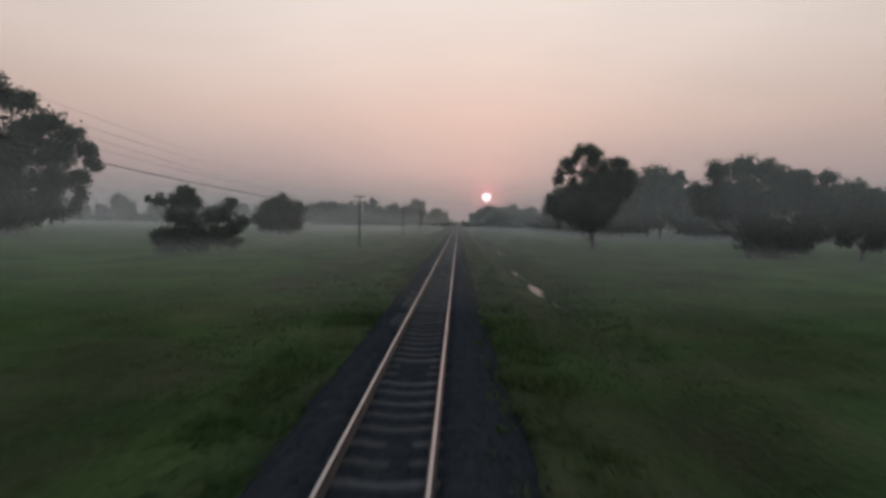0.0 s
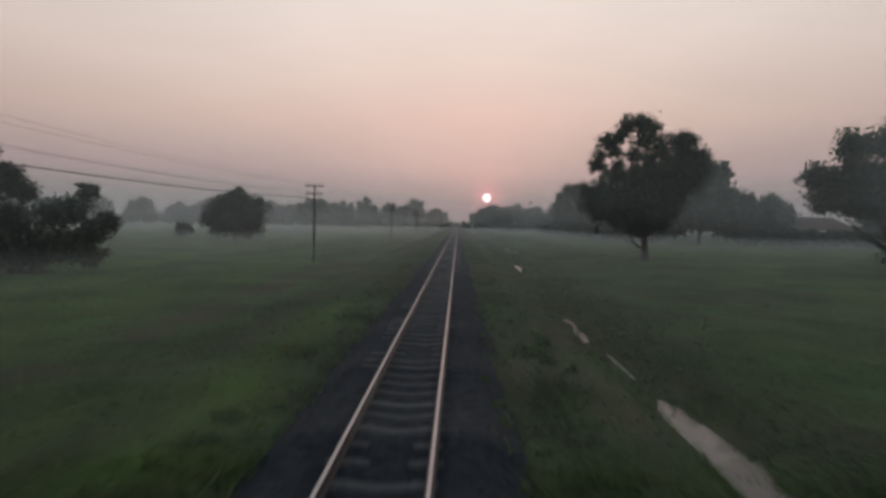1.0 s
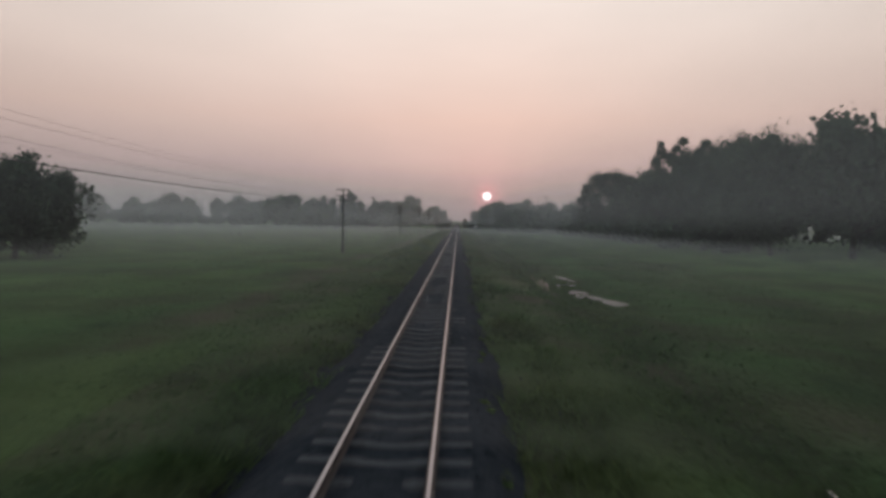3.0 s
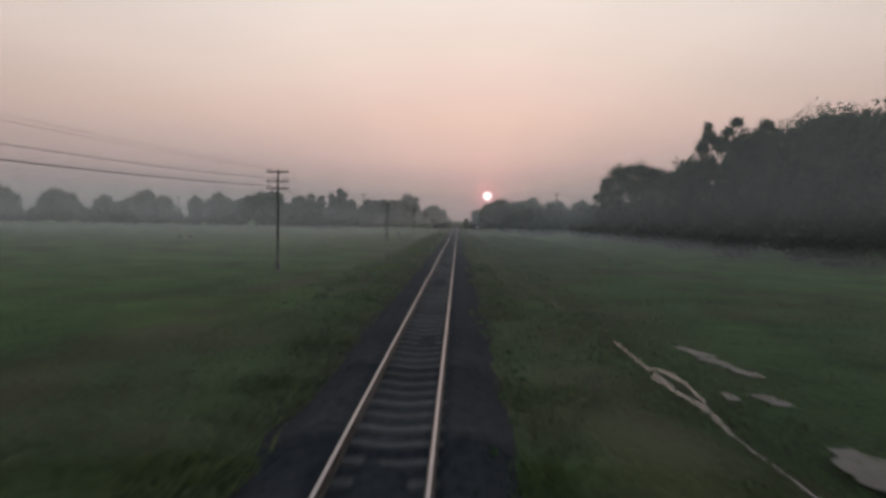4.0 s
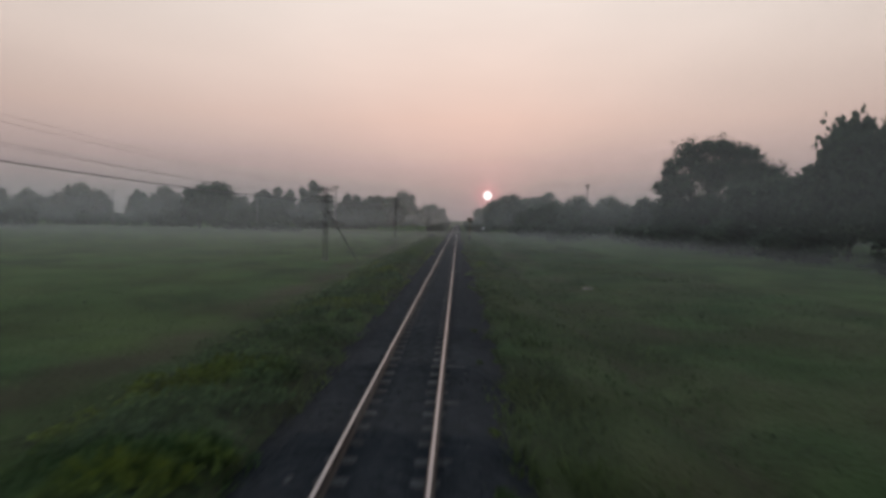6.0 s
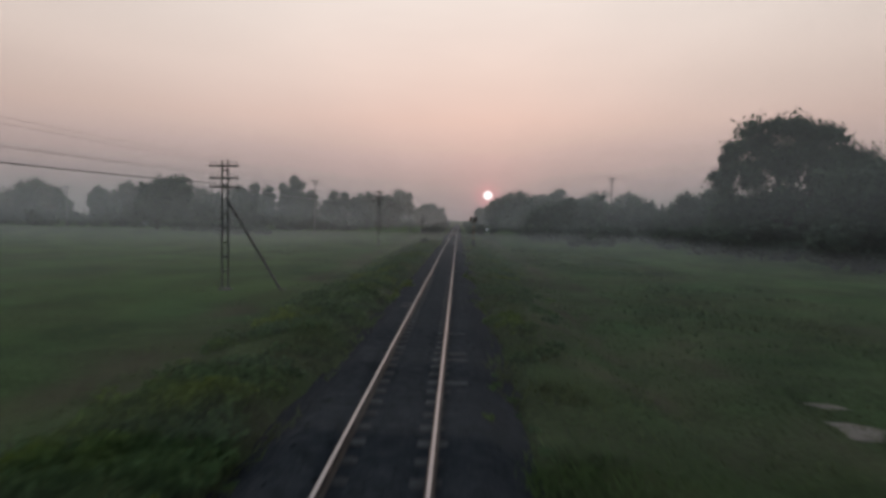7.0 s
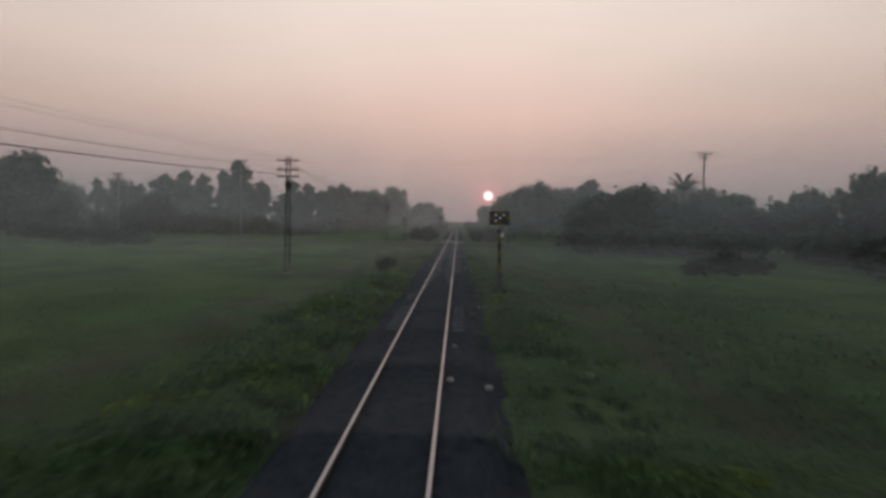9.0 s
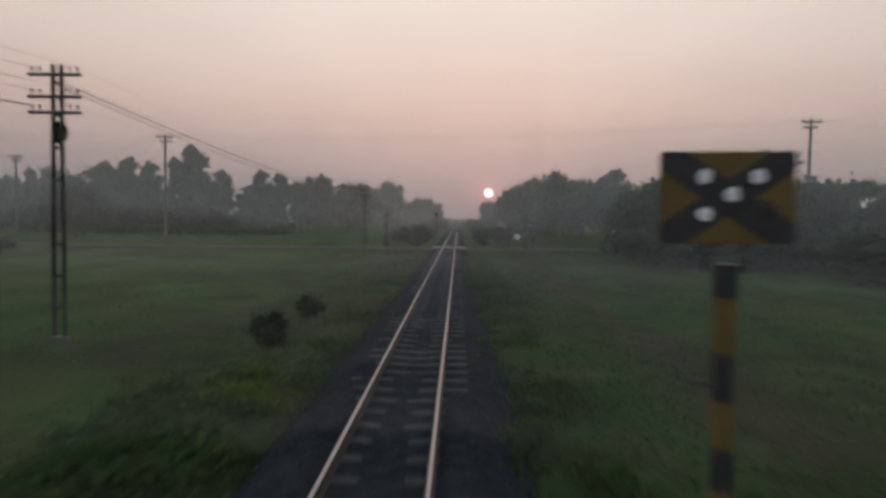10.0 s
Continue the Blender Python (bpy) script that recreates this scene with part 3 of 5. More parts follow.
for row, side, sag, rad in ((0, -1, 0.55, 0.005), (0, 1, 0.65, 0.004), (1, -1, 0.6, 0.004), (1, 1, 0.75, 0.005)):
    pts = [(-10.6 + side * 0.62, -46, 5.7 - 0.5 * row)] + [(x + side * 0.62, y - 0.12, top - ARMS[kind][row] + 0.19) for x, y, top, kind in POLES]
    wire(pts, sag, rad, "thin dark telegraph wire sagging between the poles")
# the thick cable hangs from the lowest arms up to the laced pole, and goes on from its top as two
wire([(-11.2, -46, 4.7)] + [(x - 0.62, y - 0.12, top - ARMS[kind][2] + 0.19) for x, y, top, kind in POLES[:5]], 0.55, 0.018, "thick dark telegraph cable sagging between the poles")
for off, sag in ((0.0, 0.75), (0.12, 0.9)):
    wire([(POLES[4][0] + 0.30, POLES[4][1], POLES[4][2] - 0.55 - off)] + [(x + 0.3, y, top - 0.6 - off) for x, y, top, kind in POLES[5:]], sag, 0.014, "thick dark telegraph cable sagging between the poles")
wire([(POLES[4][0] + 0.30, POLES[4][1] - 0.05, POLES[4][2] - 0.55), (POLES[4][0] + 0.16, POLES[4][1] - 0.05, POLES[4][2] - 0.9), (POLES[4][0] + 0.15, POLES[4][1] - 0.05, POLES[4][2] - 1.6)], 0.05, 0.014, "short cable looping down the laced pole")


# ---- power poles along the road ----
def power_pole(x, y, top, arm=1.8):
    base = ground_z(x, y)
    pole = tagged(new("power_pole"), "pale concrete power pole with a short crossarm at its top", "power pole", "power poles by the road")
    pole.matrix_basis = pose(x, y, base)
    h = top - base
    part("post", (turned([(0.19, -0.5), (0.12, h - 0.1)], pose(0, 0, 0, 0, 0, 45), 4), M_PLINTH), pole)
    a = part("crossarm", (box(arm, 0.12, 0.13, pose(0, -0.15, h - 0.3), 0.01), M_STEEL), pole)
    part("crossarm", (box(arm * 0.7, 0.14, 0.14, pose(0, 0.15, h - 0.75), 0.01), M_STEEL), pole)
    for k in (-0.85, 0.0, 0.85):
        part("insulator", (turned([(r * 1.9, z * 1.7) for r, z in insulator()], pose(k * arm / 2, -0.15, h - 0.25), 8), M_CERAMIC), a)
    for s in (-1, 1):
        part("strut", (bar((s * 0.12, -0.12, h - 0.95), (s * 0.6, -0.15, h - 0.35), 0.04), M_STEEL), pole)


POWER = [(-106.8, 346, 10.5), (-53.2, 319, 9.6), (-30.1, 308.5, 11.0), (30.5, 296.7, 11.7), (78, 302, 11.0)]
for p in POWER:
    power_pole(*p)
power_pole(43.8, 308, 7.1, 0.7)
for k in (-0.8, 0.0, 0.8):
    wire([(x, y + k, top - 0.1) for x, y, top in POWER[2:]], 0.9, 0.005, "thin power wire crossing high above the track", name="power_wire")
    wire([(x, y + k, top - 0.1) for x, y, top in POWER[:3]], 0.5, 0.005, "thin power wire sagging between the road poles", name="power_wire")


# ---- the warning sign before the crossing ----
def crossing_sign(x, y):
    base = ground_z(x, y) + 0.02
    sign = tagged(new("crossing_warning_sign"), "yellow board with black cross and round reflectors on striped post", "railway sign")
    sign.matrix_basis = pose(x, y, base, 0, -0.8, -2)
    mid = 2.87 - base
    board = part("board", (box(0.88, 0.03, 0.61, pose(0, 0, mid), 0.006), M_YELLOW), sign, "yellow painted metal board")
    for s in (-1, 1):
        pts = [(-0.438, 0.302), (-0.27, 0.302), (0.438, -0.175), (0.438, -0.302), (0.27, -0.302), (-0.438, 0.175)]
        k = len(pts)
        vv = [(s * px, -0.019 - 0.0015 * (s > 0), mid + pz) for px, pz in pts] + [(s * px, -0.0152, mid + pz) for px, pz in pts]
        ff = [tuple(range(k)), tuple(range(2 * k - 1, k - 1, -1))] + [(i, k + i, k + (i + 1) % k, (i + 1) % k) for i in range(k)]
        part("cross_stripe", mesh("cross_stripe", vv, ff, M_BLACK), board, "black painted diagonal stripe")
    for px, pz, mat in ((-0.155, 0.140, M_REFLECT), (0.19, 0.138, M_REFLECT), (0.02, 0.022, M_REFLECT), (-0.15, -0.115, M_REFLECT), (0.25, -0.088, M_RAILSIDE)):
        lens = turned([(0.052, 0.0), (0.052, 0.006), (0.043, 0.010), (0.022, 0.012), (0.006, 0.0125)], None, 16)
        for q in lens.verts:  # chipped edges
            q.co.xy *= random.uniform(0.82, 1.10)
            q.co.z *= random.uniform(0.6, 1.3)
        bmesh.ops.transform(lens, matrix=pose(px, -0.021, mid + pz, 90), verts=lens.verts)
        ring = turned([(0.068, 0.0), (0.068, 0.006), (0.052, 0.007)], pose(px, -0.0205, mid + pz, 90), 18)
        part("reflector_rim", (ring, M_BLACK), board, "dark rim round a reflector")
        part("reflector", (lens, mat), board, "round glass reflector" if mat is M_REFLECT else "brown reflector socket without its glass")
    for s in (-1, 1):
        part("board_bracket", (bar((s * 0.13, 0.03, mid - 0.50), (s * 0.13, 0.03, mid + 0.25), 0.03), M_STEEL), sign)
    lows = [z - base for z in (0.20, 0.55, 0.90, 1.19, 1.51, 1.83, 2.21, 2.43)]
    for i, (a, b) in enumerate(zip(lows, lows[1:])):
        r = 0.07 + 0.012 * (i == 6)
        part("post_band", (turned([(r, a), (r, b)], None, 14), M_BLACK if i % 2 == 0 else M_YELLOW), sign, "black painted band" if i % 2 == 0 else "yellow painted band")
    part("step_bar", (bar((-0.22, 0, 1.62 - base), (0.02, 0, 1.62 - base), 0.028), M_STEEL), sign)
    part("post_sleeve", (box(0.26, 0.26, 0.80, pose(0, 0, 0.42), 0.03), M_BLACK), sign)
    part("plinth", (box(0.62, 0.62, 0.22, pose(0, 0, 0.0), 0.03), M_BALLAST), sign)


crossing_sign(2.59, 244.4)


# ---- trees ----
def crown_mesh(name, lobes, leaf, count, rng, hang=0.0, heart=0.22):
    """Leaves in clumps over lobes (x, y, z, radius, flatness), with gaps between the clumps."""
    area = np.array([r * r for *_, r, _ in lobes])
    chunks = []
    for (cx, cy, cz, r, flat), share in zip(lobes, area / area.sum()):
        total = max(60, int(count * share))
        nc = max(6, int(13 + r * 7))
        d = rng.normal(size=(nc, 3))
        d /= np.linalg.norm(d, axis=1, keepdims=True)
        cc = d * r * rng.uniform(0.35, 0.86, (nc, 1)) * [1, 1, flat] + [cx, cy, cz]
        cr = r * rng.uniform(0.20, 0.46, nc)
        which = rng.integers(0, nc, total)
        e = rng.normal(size=(total, 3))
        e /= np.linalg.norm(e, axis=1, keepdims=True)
        form = rng.uniform(0.65, 1.35, (nc, 3))  # no two clumps alike, thinning out at their edges
        p = cc[which] + rng.normal(size=(total, 3)).clip(-2.2, 2.2) * 0.52 * cr[which][:, None] * form[which] * [1, 1, 0.85]
        p[:, 2] -= hang * rng.uniform(0, 1, total) ** 3
        a = rng.normal(size=(total, 3))
        a[:, 2] -= hang
        a /= np.linalg.norm(a, axis=1, keepdims=True)
        b = np.cross(a, rng.normal(size=(total, 3)))
        b /= np.linalg.norm(b, axis=1, keepdims=True)
        s = leaf * rng.uniform(0.55, 1.15, (total, 1))
        inner = rng.uniform(size=total) < heart  # shaded foliage that fills the heart of the lobe
        p[inner] = [cx, cy, cz] + (e * r * rng.uniform(0.1, 0.62, (total, 1)) * [1, 1, flat])[inner]
        s[inner] *= 2.4
        loose = ~inner & (rng.uniform(size=total) < 0.16)  # sprays between the clumps
        p[loose] = [cx, cy, cz] + (e * r * rng.uniform(0.4, 0.98, (total, 1)) * [1, 1, flat])[loose]
        chunks.append(np.stack([p - a * s, p + b * s * 0.66, p + a * s, p - b * s * 0.66], axis=1))
    return quads(name, np.concatenate(chunks), M_LEAF)


def wood_mesh(name, base_r, fork, lobes, rng, lean=(0.0, 0.0)):
    """A tapered trunk that forks into a limb for every lobe."""
    top = Vector((lean[0], lean[1], fork))
    v, f = tube([(0, 0, -0.4), (0, 0, 0.15), (lean[0] * 0.4, lean[1] * 0.4, fork * 0.5), top], [base_r * 1.35, base_r, base_r * 0.85, base_r * 0.75], 9)
    for x, y, z, r, _ in lobes:
        end = Vector((x, y, z + 0.1 * r))
        mid = top.lerp(end, 0.5) + Vector((rng.uniform(-0.4, 0.4), rng.uniform(-0.4, 0.4), -0.12 * (end - top).length))
        tv, tf = tube([top - Vector((0, 0, 0.1)), mid, end], [base_r * 0.42, base_r * 0.2, base_r * 0.05], 6)
        o = len(v)
        v += tv
        f += [tuple(i + o for i in q) for q in tf]
    return mesh(name, v, f, M_BARK, smooth=True)


def tree(lobes, leaf, count, seed, trunk_r, fork, label, name="tree", category="tree", lean=(0.0, 0.0), hang=0.0, group="", heart=0.22):
    rng = np.random.default_rng(seed)
    t = tagged(new(name), label, category, group)
    part("trunk", wood_mesh("trunk", trunk_r, fork, lobes, rng, lean), t)
    part("crown", crown_mesh("crown", lobes, leaf, count, rng, hang, heart), t)
    return t


def random_lobes(seed, h, w, low, n, flat=0.85):
    """Lobes of a broad crown of height h and width w that begins at the height low."""
    rng = np.random.default_rng(seed)
    out = []
    for i in range(n):
        u = (i + 0.5) / n
        z = low + (h - low) * (0.18 + 0.66 * u)
        reach = (w / 2) * math.sqrt(max(0.1, 1 - (1.7 * u - 0.75) ** 2)) * 0.62
        a = i * 2.4 + rng.uniform(-0.5, 0.5)
        r = w * rng.uniform(0.18, 0.28)
        r = min(r, (h - low) * 0.32)
        out.append((reach * math.cos(a) * rng.uniform(0.6, 1.1), reach * math.sin(a) * rng.uniform(0.6, 1.1), z, r, flat))
    out.append((0, 0, low + (h - low) * 0.5, min(w * 0.31, (h - low) * 0.44), flat))
    return out


def place(t, x, y, turn=0.0, scale=(1, 1, 1)):
    t.matrix_basis = pose(x, y, ground_z(x, y) - 0.05, 0, 0, turn) @ Matrix.Diagonal((*scale, 1))
    return t


def low_limb(t):
    """A crooked low limb that swings out from the trunk and up into the crown, and a spray that hangs below the leaves."""
    v, f = tube([(-0.1, 0, 1.2), (-0.7, -0.1, 1.35), (-1.25, -0.15, 1.9), (-1.45, -0.2, 2.7), (-1.8, -0.2, 3.6)], [0.13, 0.11, 0.095, 0.08, 0.05], 7)
    part("low_limb", mesh("low_limb", v, f, M_BARK, smooth=True), t)
    part("hanging_spray", crown_mesh("hanging_spray", [(-4.6, 0, 2.75, 0.22, 1.3), (-4.55, 0, 3.15, 0.14, 1.6)], 0.07, 260, np.random.default_rng(19)), t)


# the lone tree on the meadow: a low wide skirt, a tall broken crown above it
lone = [(-4.6, 0.1, 4.4, 1.2, 0.85), (-2.8, 0.4, 4.1, 1.3, 0.85), (-1.2, 0.1, 3.5, 1.0, 0.85), (-5.6, 0.2, 6.6, 1.3, 0.9), (-5.4, -0.5, 5.2, 1.4, 0.85), (-4.0, 0.6, 6.9, 1.7, 0.9), (-3.6, -0.8, 5.2, 1.9, 0.85), (-2.2, 0.8, 6.6, 2.0, 0.9), (-1.8, -1.0, 4.6, 1.9, 0.85), (0.0, 0.9, 5.6, 2.4, 0.85),
        (-0.2, -0.4, 3.9, 1.5, 0.75), (1.6, 0.4, 6.6, 2.1, 0.9), (1.9, -0.9, 4.8, 1.9, 0.85), (1.6, 0.1, 3.4, 1.1, 0.8), (2.5, 0.5, 6.0, 1.8, 0.9), (2.8, -0.4, 4.9, 1.2, 0.9), (3.4, 0.3, 6.2, 1.0, 0.9), (3.0, -0.3, 8.2, 1.7, 0.9),
        (4.6, 0.2, 8.2, 1.4, 0.9), (5.7, -0.2, 8.6, 1.0, 0.9), (6.5, 0.2, 9.1, 0.75, 0.9), (5.5, 0.3, 10.0, 1.1, 0.9), (4.4, -0.3, 11.2, 0.95, 0.9), (3.1, 0.4, 11.3, 0.95, 0.9), (3.9, 0.1, 9.9, 1.3, 0.9), (2.2, -0.4, 9.9, 1.0, 0.9),
        (-3.0, 0.3, 8.4, 0.9, 0.85), (-1.0, -0.3, 8.3, 1.2, 0.85), (0.8, 0.4, 8.4, 1.3, 0.9), (-4.4, 0.2, 9.3, 0.8, 0.9), (-4.0, -0.3, 10.2, 0.75, 0.9), (-3.5, 0.2, 11.5, 0.95, 0.9), (-2.5, -0.2, 10.6, 0.8, 0.9), (-2.0, 0.4, 12.1, 0.95, 0.9),
        (-1.2, 0.0, 13.0, 0.95, 0.9), (0.1, 0.3, 13.2, 1.0, 0.9), (1.1, -0.2, 12.6, 1.05, 0.9), (0.2, -0.4, 11.5, 1.1, 0.9), (1.5, 0.3, 11.2, 0.9, 0.9), (-0.8, 0.3, 10.2, 0.9, 0.9), (0.9, -0.2, 9.9, 0.9, 0.9), (-2.3, 0.1, 9.4, 0.6, 0.9)]
lone_tree = place(tree([((0.83 if x > 0 else 0.95) * x - (0.9 if z > 11.8 and x < 2 else 0.6 if z > 8.5 and x < 1 else 0.15), y, z - 0.35 if z > 5.5 else z, q * (1.08 if z < 8 else 1.3), f) for x, y, z, q, f in lone], 0.105, 64000, 11, 0.36, 2.3, "tall broad leafy tree with an uneven crown on a bare trunk", lean=(-0.2, 0.1), heart=0.10), 18.2, 85.2, -25)
low_limb(lone_tree)
clump = [(-5.2, 0, 6.9, 1.4, 0.9), (-4.6, 0.5, 5.4, 1.5, 0.85), (-3.2, -0.4, 9.0, 1.5, 0.9), (-3.0, 0.3, 7.0, 2.0, 0.9), (-2.6, -0.5, 5.0, 1.7, 0.85), (-0.8, 0.4, 9.4, 1.6, 0.9), (1.4, -0.3, 8.9, 1.6, 0.9), (-0.4, -0.6, 6.8, 2.4, 0.9),
         (0.4, 0.4, 4.2, 2.2, 0.9), (3.2, 0.3, 8.2, 1.5, 0.9), (4.7, -0.3, 8.3, 1.0, 0.9), (2.6, -0.5, 6.0, 2.4, 0.9), (5.2, 0.4, 6.6, 2.0, 0.9), (7.0, 0.2, 8.3, 1.0, 0.9), (7.2, -0.4, 6.4, 1.7, 0.9), (7.4, 0.4, 4.6, 1.5, 0.9), (5.4, -0.2, 3.9, 2.0, 0.9),
         (0.6, -0.4, 1.7, 1.8, 0.9), (2.8, 0.4, 2.6, 2.2, 0.9), (4.6, -0.4, 1.6, 1.7, 0.8), (2.2, -0.6, 0.9, 1.5, 0.6), (6.4, 0.2, 2.6, 1.1, 0.8)]
place(tree([(x, y, z, q * 1.16, f) for x, y, z, q, f in clump], 0.155, 38000, 12, 0.30, 1.4, "dense dark clump of trees leafy down to the grass", heart=0.3), 31.3, 69.5, -23.7)
place(tree(random_lobes(31, 8.4, 9.0, 0.4, 10), 0.18, 16000, 13, 0.24, 1.0, "dark bushy tree leafy down to the grass"), 42.5, 68.5)
big = [(-1.8, 0.0, 22.8, 2.0, 0.9), (2.6, 0.4, 20.8, 1.8, 0.9), (0.4, -0.6, 20.6, 2.2, 0.9), (5.2, 0.3, 17.6, 2.3, 0.9), (8.2, -0.4, 15.8, 2.1, 0.9), (10.6, 0.3, 13.8, 1.7, 0.9), (11.3, -0.2, 11.6, 1.5, 0.9), (9.4, 0.4, 9.4, 1.8, 0.9),
       (9.6, 0.0, 6.9, 1.3, 1.0), (8.8, -0.3, 4.8, 1.2, 1.1), (6.4, 0.4, 3.8, 1.7, 1.0), (3.4, -0.5, 3.4, 1.8, 1.0), (2.4, 0.6, 16.0, 3.4, 0.9), (6.2, -0.8, 13.0, 3.2, 0.9), (5.6, 0.6, 8.6, 3.2, 0.9), (0.0, 0.0, 12.0, 4.6, 0.9), (0.6, -0.8, 6.8, 3.8, 0.9),
       (-4.6, 0.4, 18.4, 3.0, 0.9), (-7.4, -0.3, 14.6, 3.0, 0.9), (-9.6, 0.5, 10.4, 2.8, 0.9), (-7.4, 0.0, 6.4, 2.8, 0.9), (-4.4, -0.4, 4.0, 2.2, 1.0), (-3.6, 0.8, 9.8, 3.8, 0.9), (0.4, 0.4, 3.0, 2.6, 1.0), (-2.4, -0.6, 2.6, 2.4, 1.0), (4.8, 0.2, 5.4, 2.4, 1.0)]
place(tree([(x, y, z, q * 1.12, f) for x, y, z, q, f in big], 0.30, 32000, 14, 0.55, 5.0, "very tall spreading tree with drooping outer branches", hang=0.8, heart=0.10), -67.4, 98, 34)
billow = [(-7.4, 0, 12.8, 2.0, 0.9), (-4.6, 0.6, 15.2, 2.3, 0.9), (-2.4, -0.5, 15.6, 2.1, 0.9), (1.6, 0.4, 15.4, 2.4, 0.9), (3.8, -0.6, 15.0, 2.0, 0.9), (6.0, 0.5, 14.6, 2.0, 0.9), (8.8, -0.4, 11.6, 2.5, 0.9),
          (11.4, 0.6, 8.2, 2.7, 0.9), (-5.4, -1.0, 10.2, 2.8, 0.9), (-1.0, 1.0, 12.0, 3.6, 0.9), (3.8, -1.0, 10.8, 3.6, 0.9), (-7.0, 0.8, 5.8, 2.9, 0.9), (-1.8, -1.4, 6.6, 3.6, 0.9), (3.8, 1.2, 6.0, 3.8, 0.9),
          (8.8, 0.2, 5.4, 3.6, 0.9), (-8.6, -0.6, 2.4, 2.4, 0.8), (-3.6, 0.8, 2.0, 2.8, 0.7), (2.0, -0.8, 2.0, 3.0, 0.7), (7.6, 0.6, 2.0, 3.0, 0.7), (11.8, 0, 3.0, 2.8, 0.9),
          (-8.2, 0.2, 9.2, 2.1, 0.9), (-8.8, -0.3, 5.4, 2.1, 0.9), (-7.8, 0.2, 11.4, 1.7, 0.9), (0.2, 0.3, 15.8, 2.2, 0.9), (-3.4, 0.4, 13.4, 2.6, 0.9), (3.0, -0.3, 13.2, 2.6, 0.9), (6.6, 0.2, 12.2, 2.5, 0.9), (9.6, 0.3, 9.4, 2.5, 0.9)]
fill = np.random.default_rng(5)
billow = [(x, y, z * 1.04, q * 1.13, f) for x, y, z, q, f in billow] + [(x + fill.uniform(-1.6, 1.6), y + fill.uniform(-2, 2), z - fill.uniform(0.6, 2.6), q * fill.uniform(0.6, 1.0), f) for x, y, z, q, f in billow]
place(tree(billow, 0.23, 40000, 66, 0.5, 2.6, "great dark tree with a billowing crown leafy to the ground"), 43.5, 254)
bushy = [(-0.4, 0.1, 5.5, 0.95, 0.8), (-1.0, -0.2, 4.7, 1.0, 0.85), (-3.4, 0.2, 4.9, 0.5, 0.7), (-2.5, -0.1, 4.8, 0.7, 0.8), (0.3, 0.3, 4.7, 0.9, 0.85), (-1.5, 0.2, 3.6, 0.9, 0.9), (-0.3, -0.2, 3.2, 1.2, 0.9), (3.7, 0.1, 4.7, 0.65, 0.9),
         (3.0, -0.2, 3.8, 1.0, 0.9), (4.8, 0.2, 3.0, 0.7, 0.8), (1.8, 0.1, 3.3, 1.1, 0.9), (4.0, -0.1, 2.4, 1.0, 0.9), (-2.5, 0.1, 1.4, 0.95, 0.9), (-1.3, -0.2, 1.5, 1.2, 0.9), (0.6, 0.3, 1.7, 1.3, 0.9), (2.6, -0.2, 1.6, 1.3, 0.9), (3.6, 0.2, 1.1, 1.0, 0.8), (0.4, -0.3, 0.7, 1.3, 0.6), (-1.9, 0.2, 0.6, 1.1, 0.6)]
place(tree([(x, y, z, q * 1.12, f) for x, y, z, q, f in bushy], 0.13, 19000, 15, 0.20, 0.9, "ragged low tree with gaps, leafy down to the grass", heart=0.07), -24.0, 60, 22)
ragged = [(-8.1, 0.2, 11.5, 0.9, 0.9), (-8.3, 0.0, 10.1, 0.9, 1.0), (-7.4, 0.2, 8.9, 1.1, 0.9), (-6.6, 0.0, 11.2, 1.1, 0.9), (-7.5, 0.1, 7.2, 1.1, 0.9), (-6.0, 0.1, 9.6, 1.3, 1.0), (-5.0, 0.2, 11.8, 1.2, 0.9), (-2.7, 0.0, 18.9, 0.8, 1.1), (-2.6, 0.2, 17.4, 1.1, 1.1), (-3.4, -0.2, 15.6, 1.3, 1.0), (1.4, 0.1, 19.4, 1.0, 0.9), (0.3, -0.2, 18.0, 1.0, 0.9),
          (-0.8, 0.3, 16.2, 1.6, 1.0), (5.6, 0.0, 18.6, 1.2, 0.9), (4.4, 0.3, 17.0, 1.5, 0.9), (7.0, -0.3, 17.2, 1.3, 0.9), (9.2, 0.2, 16.4, 1.4, 0.9), (2.0, -0.3, 15.2, 2.0, 1.0), (6.2, 0.4, 14.4, 2.4, 0.9), (-2.6, 0.4, 12.4, 2.6, 0.9), (2.2, -0.6, 11.4, 3.0, 0.9), (7.4, 0.5, 10.6, 3.0, 0.9),
          (-4.6, -0.5, 8.4, 2.6, 0.9), (0.0, 0.6, 7.2, 3.2, 0.9), (5.0, -0.6, 6.6, 3.2, 0.9), (-5.4, 0.4, 4.4, 2.6, 0.9), (-1.0, -0.6, 3.2, 2.8, 0.8), (4.0, 0.4, 2.8, 2.8, 0.8), (8.0, -0.2, 4.6, 3.0, 0.9)]
place(tree([(x, y, z, q * 1.22, f) for x, y, z, q, f in ragged], 0.21, 36000, 18, 0.5, 4.0, "great tall tree with a ragged open top"), 42, 199, -30)
rnd = random_lobes(51, 7.4, 10.5, 0.2, 12, 0.95)
place(tree(rnd, 0.19, 21000, 16, 0.22, 0.8, "round dense dark bush tree on the meadow"), -32.2, 120)

